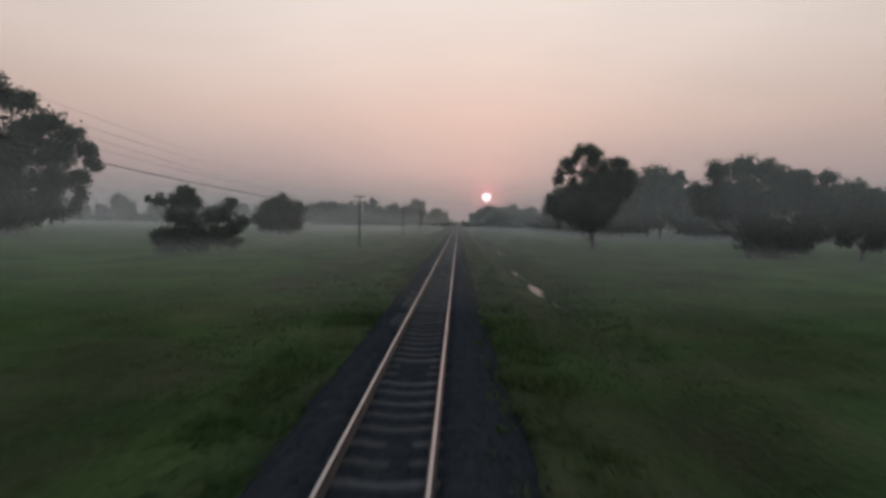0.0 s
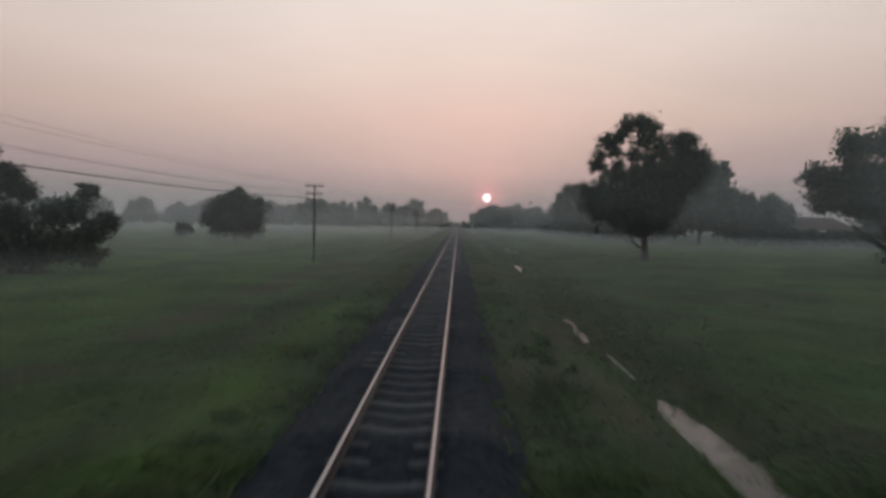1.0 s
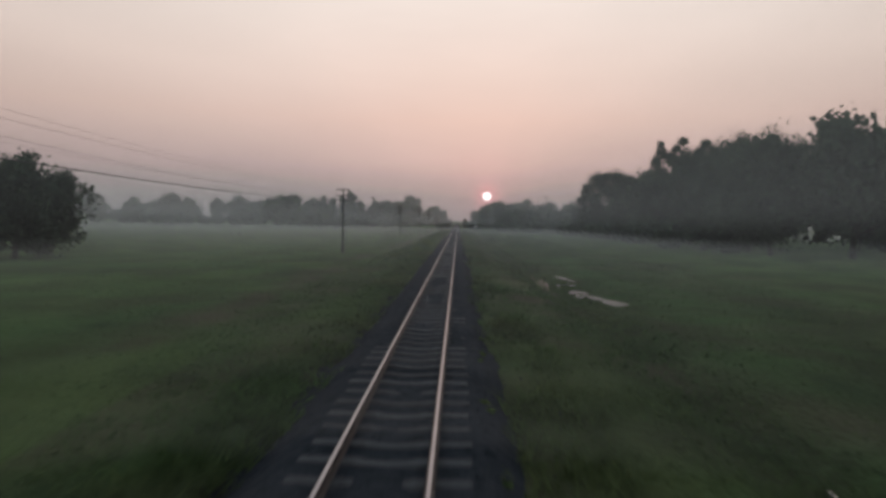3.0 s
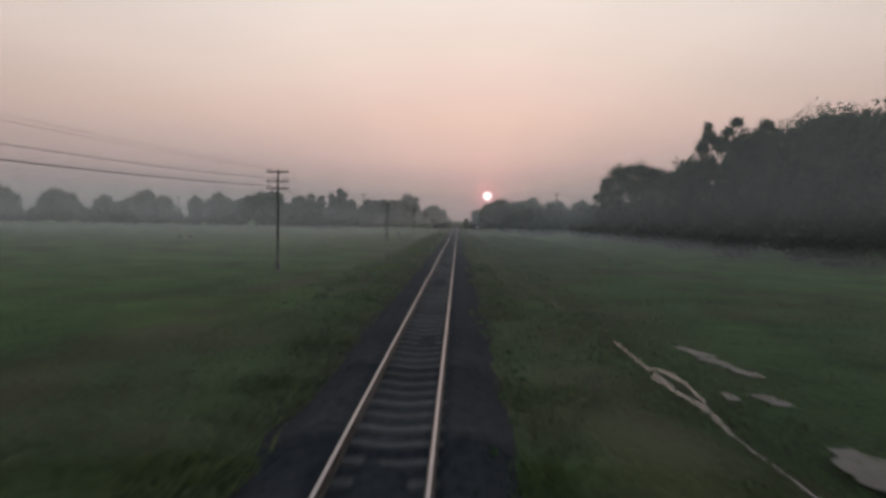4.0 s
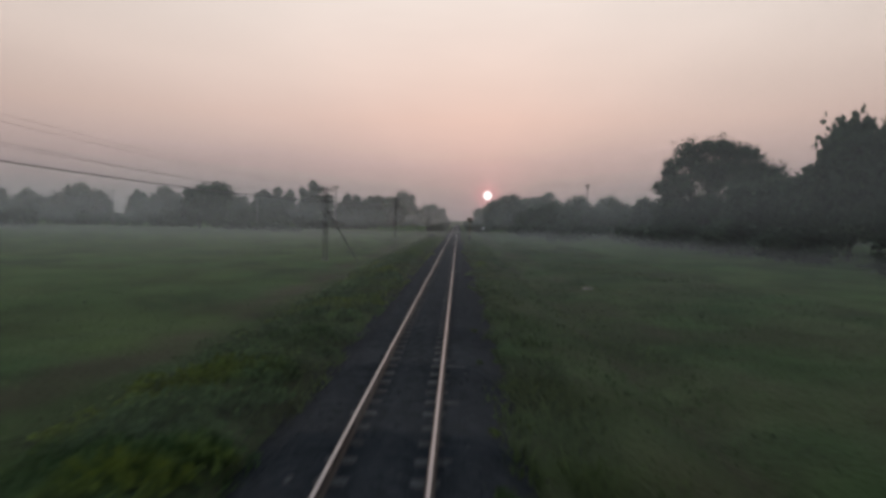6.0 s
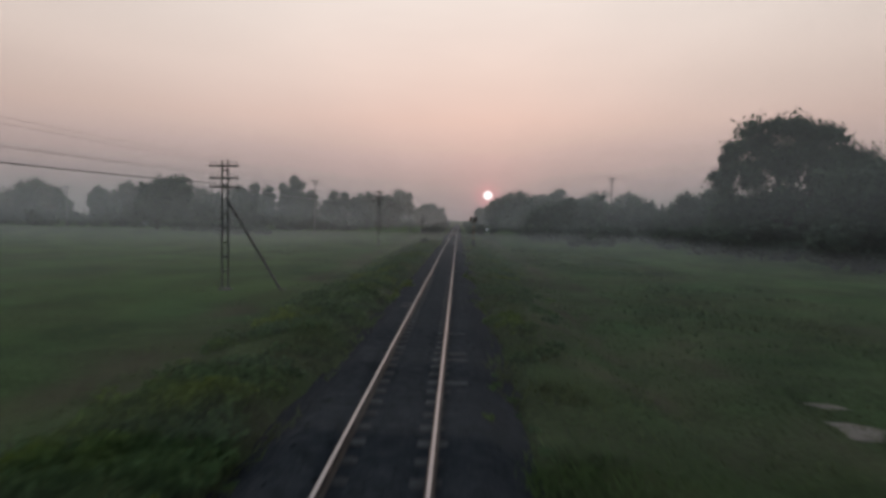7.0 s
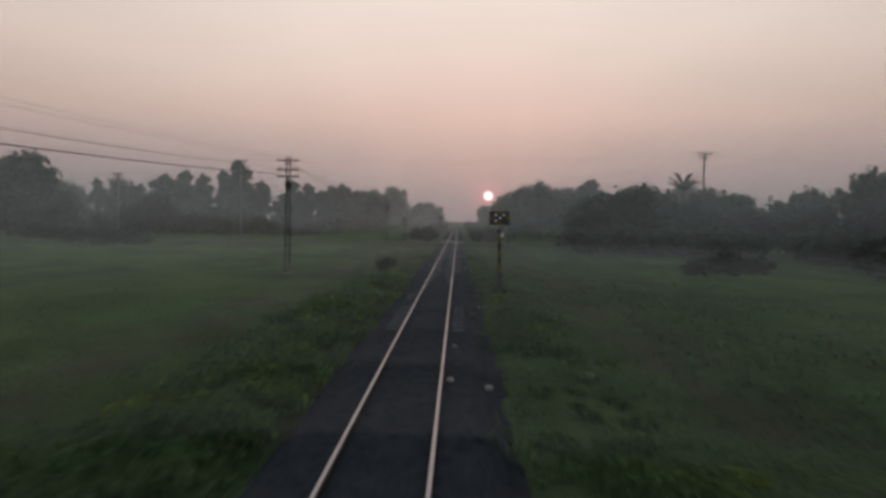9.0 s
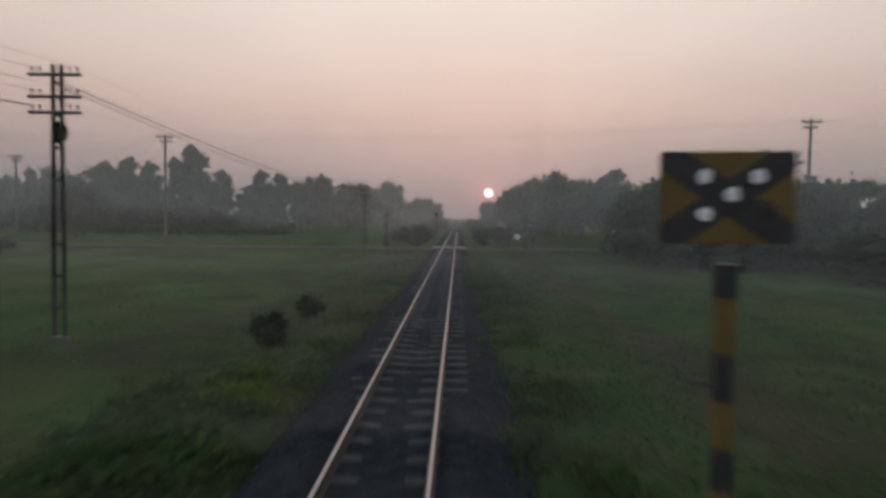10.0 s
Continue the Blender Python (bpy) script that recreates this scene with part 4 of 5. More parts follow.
# trees that stand in rows further off, from a few grown shapes
KINDS = {
    "broad": tree(random_lobes(61, 10, 10, 1.0, 11), 0.42, 3300, 61, 0.26, 1.6, "broad dark leafy tree in a dense row", group="trees along the meadow"),
    "tall": tree(random_lobes(62, 10, 7.0, 0.8, 12, 1.0), 0.37, 3200, 62, 0.24, 1.6, "tall dark tree with a ragged crown in a dense row", group="trees along the meadow"),
    "lobed": tree(random_lobes(63, 10, 9, 0.6, 9, 0.9), 0.41, 3300, 63, 0.26, 1.4, "dark tree with a billowing crown in a dense row", group="trees along the meadow"),
    "great": tree(random_lobes(66, 18, 18, 0.8, 20, 0.9), 0.25, 34000, 66, 0.45, 2.6, "great dark tree with a billowing crown leafy to the ground", group="trees along the meadow"),
    "great_tall": tree(random_lobes(67, 18, 12, 1.0, 20, 1.0), 0.20, 30000, 67, 0.42, 2.6, "great tall tree with a ragged open top", group="trees along the meadow"),
    "slender": tree(random_lobes(64, 10, 3.6, 0.8, 9, 1.3), 0.25, 3000, 64, 0.16, 1.2, "slender upright tree among others", group="trees along the meadow"),
    "bush": tree(random_lobes(65, 3, 4.6, 0.0, 8, 0.8), 0.24, 1050, 65, 0.08, 0.4, "low dense bush in rough grass", name="bush", category="bush", group="bushes"),
}
M_BUSH = material("bush_leaves", (0.055, 0.086, 0.043), 0.9, scale=0.4, fine=3.0, bump=0.0, island=0.12, translucent=0.42, specular=0.05)
KINDS["bush"].children[-1].data.materials[0] = M_BUSH
USED = {}


def extent(t):
    """Height and mean width of a tree's crown."""
    co = np.empty(len(t.children[-1].data.vertices) * 3, dtype=np.float32)
    t.children[-1].data.vertices.foreach_get("co", co)
    co = co.reshape(-1, 3)
    lo, hi = np.percentile(co, 0.7, axis=0), np.percentile(co, 99.3, axis=0)
    return float(hi[2]), float((hi - lo)[:2].mean())


SIZE = {k: extent(t) for k, t in KINDS.items()}


def grow(kind, x, y, h, w=1.0):
    """One more tree of that kind, h metres high, w times its usual width."""
    src = KINDS[kind]
    k = h / SIZE[kind][0]
    m = pose(x, y, ground_z(x, y) - 0.06, 0, 0, (x * 37 + y * 53) % 360) @ Matrix.Diagonal((k * w, k * w, k, 1))
    if kind not in USED:
        USED[kind] = True
        src.matrix_basis = m
    else:
        copy_thing(src, m @ Matrix.Diagonal((*(1 / q for q in src.scale), 1)))


# the dense row on the right of the track
for row in [("broad", 46, 148, 14.5, 0.9), ("great", 38.5, 152, 12.6, 0.85), ("broad", 54, 150, 9.6, 0.8), ("lobed", 60, 152, 7.6, 0.8), ("bush", 56, 147, 3.4, 1.5), ("bush", 62, 149, 3.0, 1.7), ("bush", 67.5, 150, 2.8, 1.8), ("bush", 73, 150, 2.9, 1.8), ("bush", 79, 151, 2.8, 1.8), ("bush", 85, 151, 3.0, 1.8), ("great_tall", 42, 166, 14.4, 1.0), ("great", 45, 178, 15.4, 0.78), ("great_tall", 43, 192, 15.6, 0.9),
            ("broad", 49, 206, 14, 0.8), ("lobed", 41.4, 213, 13.2, 0.65), ("broad", 43, 224, 9, 0.9), ("lobed", 42, 234, 9), ("tall", 43, 242, 9.5, 1.2),
            ("broad", 52, 246, 10), ("broad", 54, 228, 11), ("lobed", 55, 190, 15), ("broad", 60, 170, 9.6),
            ("bush", 33, 172, 3.4, 1.6), ("bush", 34, 190, 3.6, 1.7), ("bush", 33.5, 208, 3.2, 1.8), ("bush", 33, 222, 3.5, 1.6), ("bush", 32, 236, 3.4, 1.8), ("bush", 31, 248, 3.0, 1.6), ("bush", 35, 158, 3.2, 1.7),
            ("lobed", 44.5, 279, 8.8), ("broad", 39, 277, 7.4), ("lobed", 35.5, 282, 5.2, 1.3), ("broad", 24, 294, 6.8, 1.3), ("lobed", 29, 293, 6.2, 1.3), ("broad", 40, 292, 6.0, 1.4), ("broad", 17.5, 296, 6.0, 1.3), ("lobed", 20.5, 298, 6.6, 1.2),
            ("bush", 15, 290, 2.6, 1.5), ("bush", 19, 288, 3.0, 1.6), ("bush", 24, 287, 3.2, 1.6), ("bush", 29, 286, 3.0, 1.6), ("bush", 34, 276, 2.8, 1.7), ("bush", 37, 271, 2.6, 1.7), ("bush", 40, 269, 2.8, 1.7), ("bush", 43, 273, 3.4, 1.6),
            ("bush", 17.4, 262, 1.1, 1.4), ("bush", 20.3, 263.5, 1.5, 1.3), ("bush", 22.8, 265, 1.2, 1.4), ("bush", -42.6, 201.4, 0.45, 1.1), ("bush", -44.0, 200.8, 0.4, 1.1), ("lobed", 35, 291, 5.0, 1.5), ("bush", 31, 262, 2.6, 1.6), ("bush", 26, 279, 2.6, 1.9), ("bush", 22, 286, 2.4, 1.8),
            ("slender", 30.5, 372, 12.5, 1.5), ("lobed", 23, 378, 10.2, 1.2), ("broad", 28, 384, 10.6, 1.2), ("lobed", 33, 376, 10.0, 1.3), ("broad", 40, 368, 10.4, 1.2), ("lobed", 49, 360, 10.6, 1.2), ("broad", 16, 396, 10.0, 1.1), ("broad", 19.5, 366, 10.5), ("lobed", 26, 350, 9), ("broad", 15.5, 416, 9.8), ("lobed", 11.5, 476, 8.5), ("broad", 20, 392, 11), ("lobed", 36, 340, 8.2),
            ("broad", 46, 332, 8.6), ("lobed", 58, 326, 8.4), ("broad", 68, 318, 8.6), ("broad", 82, 305, 9), ("lobed", 70, 270, 12), ("broad", 96, 286, 13), ("lobed", 17, 520, 9.5), ("broad", 24, 452, 12),
            ("broad", 66.5, 163, 9), ("broad", 90, 163, 10), ("lobed", 98, 166, 11), ("broad", 110, 172, 12), ("broad", 130, 190, 12), ("lobed", 86, 132, 10), ("lobed", 70, 128, 8)]:
    grow(*row)
# the far rows on the left
for row in [("lobed", -59, 305, 10.2), ("broad", -66, 312, 10), ("slender", -63.4, 356, 11.2, 1.54), ("slender", -58, 354, 11.9, 1.26), ("slender", -60.6, 358, 10.4, 1.40), ("slender", -53.6, 355, 11.2, 1.26), ("slender", -45, 353, 13.9, 1.19), ("slender", -41.8, 357, 10.4, 1.33),
            ("slender", -38.5, 361, 8.1, 1.68), ("slender", -36.2, 363, 10.7, 1.26), ("slender", -33.2, 367, 10.4, 1.33), ("slender", -30.6, 371, 9.2, 1.33), ("tall", -28.5, 377, 10.8, 1.0), ("slender", -49, 356, 12.1, 1.19), ("lobed", -60, 366, 8.5), ("lobed", -49, 370, 8.0, 1.1), ("lobed", -39, 374, 7.6, 1.1), ("lobed", -31, 384, 7.6, 1.0), ("lobed", -28.5, 416, 10.8), ("broad", -37, 607, 20, 0.9), ("broad", -60, 600, 16), ("lobed", -22, 700, 15),
            ("broad", -25, 405, 10), ("lobed", -33, 480, 13), ("broad", -20, 560, 11), ("lobed", -13, 640, 11), ("bush", -64, 349, 4.5, 1.3), ("bush", -54, 345, 3.2, 1.6), ("bush", -46, 344, 3.4, 1.7), ("bush", -38, 346, 3.0, 1.8), ("bush", -35.5, 289.5, 1.2, 2.2), ("bush", -40, 291, 1.7, 2.2), ("bush", -44, 293, 1.9, 2), ("bush", -48, 296, 2.0, 2), ("bush", -52.5, 298, 2.2, 2), ("tall", -50.5, 300, 5.6, 1.0), ("lobed", -50, 326, 6.4, 0.95), ("bush", -30, 350, 2.6, 1.8),
            ("broad", -74, 362, 10), ("lobed", -84, 352, 9.5), ("broad", -95, 358, 11), ("tall", -106, 362, 10.5), ("lobed", -117, 355, 10), ("broad", -130, 365, 12), ("lobed", -144, 360, 10), ("broad", -158, 352, 11.5),
            ("tall", -170, 365, 11), ("broad", -186, 360, 13), ("lobed", -204, 350, 11), ("broad", -224, 365, 12), ("broad", -246, 352, 12), ("lobed", -270, 345, 12), ("broad", -300, 330, 13), ("broad", -335, 320, 13),
            ("lobed", -150, 300, 6), ("bush", -45, 132, 2.2), ("bush", -96, 285, 4, 1.4), ("bush", -120, 310, 4, 1.5), ("broad", -205, 200, 12), ("lobed", -225, 215, 11), ("broad", -185, 240, 9), ("lobed", -250, 180, 12)]:
    grow(*row)


# low growth that closes the far rows
fill = np.random.default_rng(77)
for i in range(44):
    grow("bush", -36 - 6.6 * i + fill.uniform(-2, 2), 346 + fill.uniform(-4, 14), fill.uniform(3.2, 6.0), fill.uniform(1.1, 1.5))
for i in range(30):
    kind = ("lobed", "tall", "slender", "broad", "bush")[i % 5]
    grow(kind, -70 - 8.5 * i + fill.uniform(-4, 4), 352 + fill.uniform(0, 55), fill.uniform(5.0, 11.5) if kind != "bush" else fill.uniform(3, 5), fill.uniform(0.8, 1.3))
for i in range(18):
    grow("bush", 12 + 5.0 * i + fill.uniform(-2, 2), 322 + fill.uniform(-4, 8) + (60 if i < 3 else 0), fill.uniform(3.0, 4.6), fill.uniform(1.1, 1.5))
for i in range(14):
    grow("bush", -8 - 2.1 * i + fill.uniform(-1, 1), 560 - 11.0 * i + fill.uniform(-10, 10), fill.uniform(3.4, 5.0), fill.uniform(1.2, 1.6))
for i in range(14):
    grow("bush", 64 + 7 * i, 172 + 3.5 * i + fill.uniform(-4, 4), fill.uniform(3.0, 4.5), fill.uniform(1.2, 1.6))
for row in [("bush", -3.7, 255.6, 0.75, 0.9), ("bush", -3.75, 260.0, 0.65, 0.95), ("bush", -3.6, 310, 0.6, 1.3), ("bush", 3.6, 315, 0.7, 1.2), ("bush", -3.6, 321, 0.9, 1.3), ("bush", -6.2, 330, 1.9, 1.2), ("bush", 3.6, 323, 0.9, 1.3), ("bush", -4.0, 336, 1.5, 1.2), ("bush", 4.0, 340, 1.6, 1.2),
            ("bush", 6.6, 333, 2.1, 1.2), ("bush", -5.2, 344, 1.9, 1.3), ("bush", 5.2, 348, 2.0, 1.2), ("bush", -5.2, 364, 2.1, 1.3), ("bush", 5.4, 370, 2.3, 1.3), ("bush", -5.4, 392, 2.4, 1.4), ("bush", 5.6, 400, 2.6, 1.4),
            ("bush", -5.0, 425, 2.6, 1.6), ("bush", 5.2, 436, 2.8, 1.6)]:
    grow(*row)

umbrella = [(-2.0, 0, 5.4, 1.6, 0.35), (0.2, 0.4, 5.9, 1.9, 0.35), (2.2, -0.3, 6.4, 1.8, 0.3), (0.4, -0.8, 4.2, 1.6, 0.6), (-0.8, 0.4, 3.0, 1.6, 0.7), (1.2, 0.2, 2.2, 1.6, 0.7)]
place(tree(umbrella, 0.22, 7000, 81, 0.16, 2.0, "flat-topped tree with layered branches beside the thicket"), 32.8, 297)


def palm(x, y, h):
    """A palm: a ringed trunk and arching fronds, each with two rows of leaflets."""
    p = tagged(new("palm_tree"), "tall palm tree with drooping fronds above the thicket", "palm tree")
    p.matrix_basis = pose(x, y, ground_z(x, y) - 0.05)
    v, f = tube([(0, 0, -0.3), (0.1, 0, h * 0.4), (0.25, 0.1, h * 0.75), (0.3, 0.1, h - 1.2)], [0.22, 0.16, 0.14, 0.15], 8)
    part("trunk", mesh("trunk", v, f, M_BARK, smooth=True), p)
    tri = []
    for i in range(26):
        u = 0.15 + 0.85 * i / 25
        a = Vector((u * 2.5, 0, 1.0 * u - 1.1 * u * u))
        for s in (-1, 1):
            tri += [a + Vector((-0.05, 0, 0)), a + Vector((0.05, 0, 0)), a + Vector((0.22, s * 0.55 * (1.1 - 0.6 * u), -0.22))]
    frond = quads("frond", [tuple(q) for q in tri], M_LEAF, 3)
    for i in range(20):
        part("frond", frond, p, at=pose(0.3, 0.1, h - 1.25, 0, -68 + 18 * (i % 4), i * 137.5))


palm(28.6, 299, 8.8)


def house(x, y, wide, deep, wall, ridge, turn, paint, label):
    """A small house with a hipped roof, eaves, windows and a door."""
    b = tagged(new("house"), label, "house")
    b.matrix_basis = pose(x, y, ground_z(x, y) - 0.05, 0, 0, turn)
    part("wall", (box(wide, deep, wall, pose(0, 0, wall / 2)), paint), b)
    ex, ey = wide / 2 + 0.7, deep / 2 + 0.7
    rx = max(0.3, wide / 2 - deep / 2)
    v = [(-ex, -ey, wall - 0.1), (ex, -ey, wall - 0.1), (ex, ey, wall - 0.1), (-ex, ey, wall - 0.1), (-rx, 0, ridge), (rx, 0, ridge)]
    v += [(px, py, pz - 0.12) for px, py, pz in v[:4]]
    f = [(0, 1, 5, 4), (1, 2, 5), (2, 3, 4, 5), (3, 0, 4), (6, 7, 1, 0), (7, 8, 2, 1), (8, 9, 3, 2), (9, 6, 0, 3), (9, 8, 7, 6)]
    part("roof", mesh("roof", v, f, M_ROOF), b, "dark sheet roof")
    part("fascia", (box(2 * ex, 0.06, 0.3, pose(0, -ey - 0.032, wall - 0.2)), M_PALE), b, "pale eaves board")
    n = max(2, int(wide / 2.4))
    for i in range(n):
        px = (i + 0.5 - n / 2) * wide / n
        if i == n // 2:
            part("door", (box(0.95, 0.06, 2.0, pose(px, -deep / 2 - 0.03, 1.0), 0.01), M_BARK), b)
        else:
            win = part("window", (box(1.1, 0.06, 1.1, pose(px, -deep / 2 - 0.03, 1.6), 0.01), M_BLACK), b)
            part("window_frame", (merged(box(1.25, 0.05, 0.08, pose(px, -deep / 2 - 0.065, 2.18)), box(1.25, 0.05, 0.08, pose(px, -deep / 2 - 0.065, 1.02)), box(0.07, 0.05, 1.2, pose(px, -deep / 2 - 0.066, 1.6))), M_PALE), win)


M_PALE = material("pale_house_paint", (0.42, 0.43, 0.42), 0.85, dark=0.8, light=1.1, scale=1.5, fine=20, bump=0.1, dist=0.005)
M_BLUEWALL = material("grey_blue_wall", (0.30, 0.33, 0.36), 0.85, dark=0.8, light=1.1, scale=1.5, fine=20, bump=0.1, dist=0.005)
M_ROOF = material("dark_sheet_roof", (0.095, 0.066, 0.060), 0.8, scale=1.0, fine=14, bump=0.3, dist=0.02, specular=0.2)
house(56, 289, 10, 7, 4.4, 8.3, -8, M_PALE, "house with a dark hipped roof and pale eaves behind trees")
house(75.5, 163, 13, 6, 3.2, 5.9, 3, M_BLUEWALL, "long low house with a dark roof at the meadow's edge")
house(-104, 392, 11, 7, 3.6, 6.6, 4, M_BLUEWALL, "pale grey-blue house behind the far trees")

# ---- puddles in the ditch ----
def puddle(rows, seed, ragged, depth):
    """A shallow pool from its two banks, in rows of (y, x of one bank, x of the other), with a ragged outline."""
    ys = [q[0] for q in rows]
    n = max(10, int((ys[-1] - ys[0]) * 8))
    left, right = [], []
    for i in range(n + 1):
        y = ys[0] + (ys[-1] - ys[0]) * i / n
        a, b = (float(np.interp(y, ys, [q[k] for q in rows])) for k in (1, 2))
        room = ragged * min(1.0, 0.25 + 1.2 * (b - a))
        jag = [room * (noise.noise((seed * 3.1 + k, y * 1.1, k)) + 0.7 * noise.noise((seed * 5.3, y * 3.6, 2 + k))) for k in (0, 9)]
        a, b = a + jag[0], b + jag[1]
        if b - a < 0.02:
            a, b = (a + b) / 2 - 0.01, (a + b) / 2 + 0.01
        left.append((a, y, 0)); right.append((b, y, 0))
    mid = [((p[0] + q[0]) / 2, p[1]) for p, q in zip(left, right)]
    low = sum(ground_z(*m) for m in mid) / len(mid) + depth
    v = [(x, y, low) for x, y, _ in left + right]
    f = [(i, n + 1 + i, n + 2 + i, i + 1) for i in range(n)]
    tagged(new("puddle", mesh("puddle", v, f, M_WATER if depth > 0.03 else M_MUD)), "long shallow puddle of still water in the grassy ditch", "water", kind="structure")


PUDDLES = [  # raggedness, depth, banks
    (0.14, 0.05, [(31.0, 4.85, 4.95), (32.6, 4.5, 5.2), (34.5, 4.46, 5.36), (36.2, 4.42, 5.15), (37.2, 4.85, 4.95)]), (0.06, 0.03, [(38.8, 4.80, 4.88), (41.6, 4.80, 4.90)]), (0.06, 0.035, [(43.4, 4.4, 4.75), (44.6, 4.42, 4.84), (45.4, 4.62, 4.85), (46.9, 4.79, 4.88), (48.0, 4.70, 4.78)]),
    (0.08, 0.03, [(27.3, 4.95, 5.03), (28.6, 4.9, 5.02)]), (0.14, 0.06, [(68.6, 5.4, 5.44), (70.6, 5.25, 5.5), (73.7, 4.98, 5.66), (76.7, 5.0, 5.76), (78.6, 5.58, 5.75), (80.8, 5.78, 5.83)]),
    (0.12, 0.05, [(80.2, 7.72, 7.9), (80.7, 7.45, 7.9), (81.3, 7.45, 7.6)]), (0.055, 0.05, [(103.7, 5.64, 5.71), (107.0, 5.56, 5.63), (109.2, 5.62, 5.84), (110.2, 5.5, 5.66), (112.4, 5.52, 5.7), (116.6, 5.63, 5.68)]),
    (0.07, 0.05, [(109.4, 5.86, 5.95), (111.0, 6.0, 6.1), (112.2, 5.8, 6.1), (112.6, 5.72, 5.85)]), (0.05, 0.05, [(110.6, 5.3, 5.4), (111.4, 5.28, 5.42)]),
    (0.3, 0.025, [(111.4, 7.6, 7.9), (112.6, 7.4, 7.75), (114.0, 7.15, 7.7), (115.0, 7.1, 7.3)]), (0.25, 0.025, [(109.0, 7.2, 7.6), (109.9, 7.0, 7.3)]), (0.25, 0.03, [(109.7, 6.5, 6.8), (110.3, 6.55, 6.8)]), (0.12, 0.04, [(111.3, 7.8, 8.0), (111.9, 7.8, 8.0)]),
    (0.3, 0.025, [(98.8, 7.7, 8.2), (100.2, 7.2, 8.3), (101.4, 7.0, 7.9), (102.4, 7.0, 7.3)]), (0.3, 0.03, [(101.8, 7.4, 7.9), (102.9, 6.9, 7.5), (104.0, 6.8, 7.0)]), (0.3, 0.025, [(103.2, 6.6, 6.9), (104.4, 6.6, 7.3), (105.5, 6.6, 7.4), (106.6, 6.9, 7.3)]),
    (0.05, 0.05, [(122.2, 5.02, 5.10), (124.0, 4.94, 5.10), (125.6, 4.95, 5.0)]), (0.34, 0.03, [(178.9, 7.6, 7.9), (179.4, 7.45, 8.3), (179.9, 7.4, 7.9)]), (0.3, 0.02, [(180.8, 8.0, 8.5), (181.2, 7.8, 8.2)])]
for k, (rag, depth, rows) in enumerate(PUDDLES):
    puddle(rows, k + 1, rag, depth)


def wet(x, y):
    """Whether a place lies in one of the puddles."""
    if x < 4.2 or x > 8.6:
        return False
    for rag, depth, rows in PUDDLES:
        if depth > 0.03 and rows[0][0] < y < rows[-1][0]:
            ys = [q[0] for q in rows]
            if np.interp(y, ys, [q[1] for q in rows]) + 0.05 < x < np.interp(y, ys, [q[2] for q in rows]) - 0.05:
                return True
    return False


# ---- the level crossing ----
def crossing_road():
    v, f = [], []
    xs = [-160, -110, -70, -40, -20, -8, -3, -2.35, 2.35, 3, 8, 20, 40, 70, 110, 160]
    for x in xs:
        for dy in (-2.6, 2.6):
            y = road_y(x) + dy
            v.append((x, y, ground_z(x, road_y(x)) + 0.08))
    for i in range(len(xs) - 1):
        f.append((2 * i, 2 * i + 2, 2 * i + 3, 2 * i + 1))
    tagged(new("road", mesh("road", v, f, M_ROAD)), "worn grey country road crossing the track", "road", kind="structure")


crossing_road()
M_PANEL = material("pale_crossing_concrete", (0.13, 0.118, 0.11), 0.9, scale=3, fine=40, bump=0.3, dist=0.006)
slab = tagged(new("level_crossing"), "pale concrete panels of the level crossing between the rails", "level crossing")
for x, w in ((0, 0.90), (-1.05, 0.85), (1.05, 0.85)):
    part("panel", (box(w, 4.4, 0.16, pose(x, 298, 0.08), 0.02), M_PANEL), slab)


def crossing_signal(x, y, turn):
    base = ground_z(x, y)
    sig = tagged(new("crossing_signal"), "dark level crossing signal post with crossed boards and twin lamps", "crossing signal", "signals at the level crossing")
    sig.matrix_basis = pose(x, y, base, 0, 0, turn)
    part("post", (turned([(0.14, -0.3), (0.14, 3.9)], None, 10), M_STEEL), sig)
    part("base_box", (box(0.65, 0.55, 1.5, pose(0, 0, 0.7), 0.03), M_STEEL), sig)
    for s in (-1, 1):
        part("cross_board", (box(1.5, 0.03, 0.2, pose(0, -0.10 - 0.017 * (s > 0), 3.6, 0, s * 35, 0)), M_PLINTH), sig)
        lamp_ob = part("lamp_hood", (turned([(0.05, 0.0), (0.17, 0.03), (0.18, 0.10), (0.17, 0.20), (0.155, 0.20), (0.15, 0.09)], pose(s * 0.42, -0.05, 2.6, 90), 16), M_BLACK), sig)
        part("lens", (turned([(0.11, 0.06), (0.09, 0.085), (0.03, 0.1)], pose(s * 0.42, -0.05, 2.6, 90), 14), M_REFLECT), lamp_ob)
    part("lamp_arm", (box(1.0, 0.06, 0.06, pose(0, 0, 2.6)), M_STEEL), sig)
    part("gate_motor", (box(0.55, 0.5, 0.8, pose(0.75, 0.1, 1.1), 0.05), M_STEEL), sig)
    part("gate_arm", (bar((0.75, -0.1, 1.1), (0.95, -0.1, 5.6), 0.09), M_PLINTH), sig)


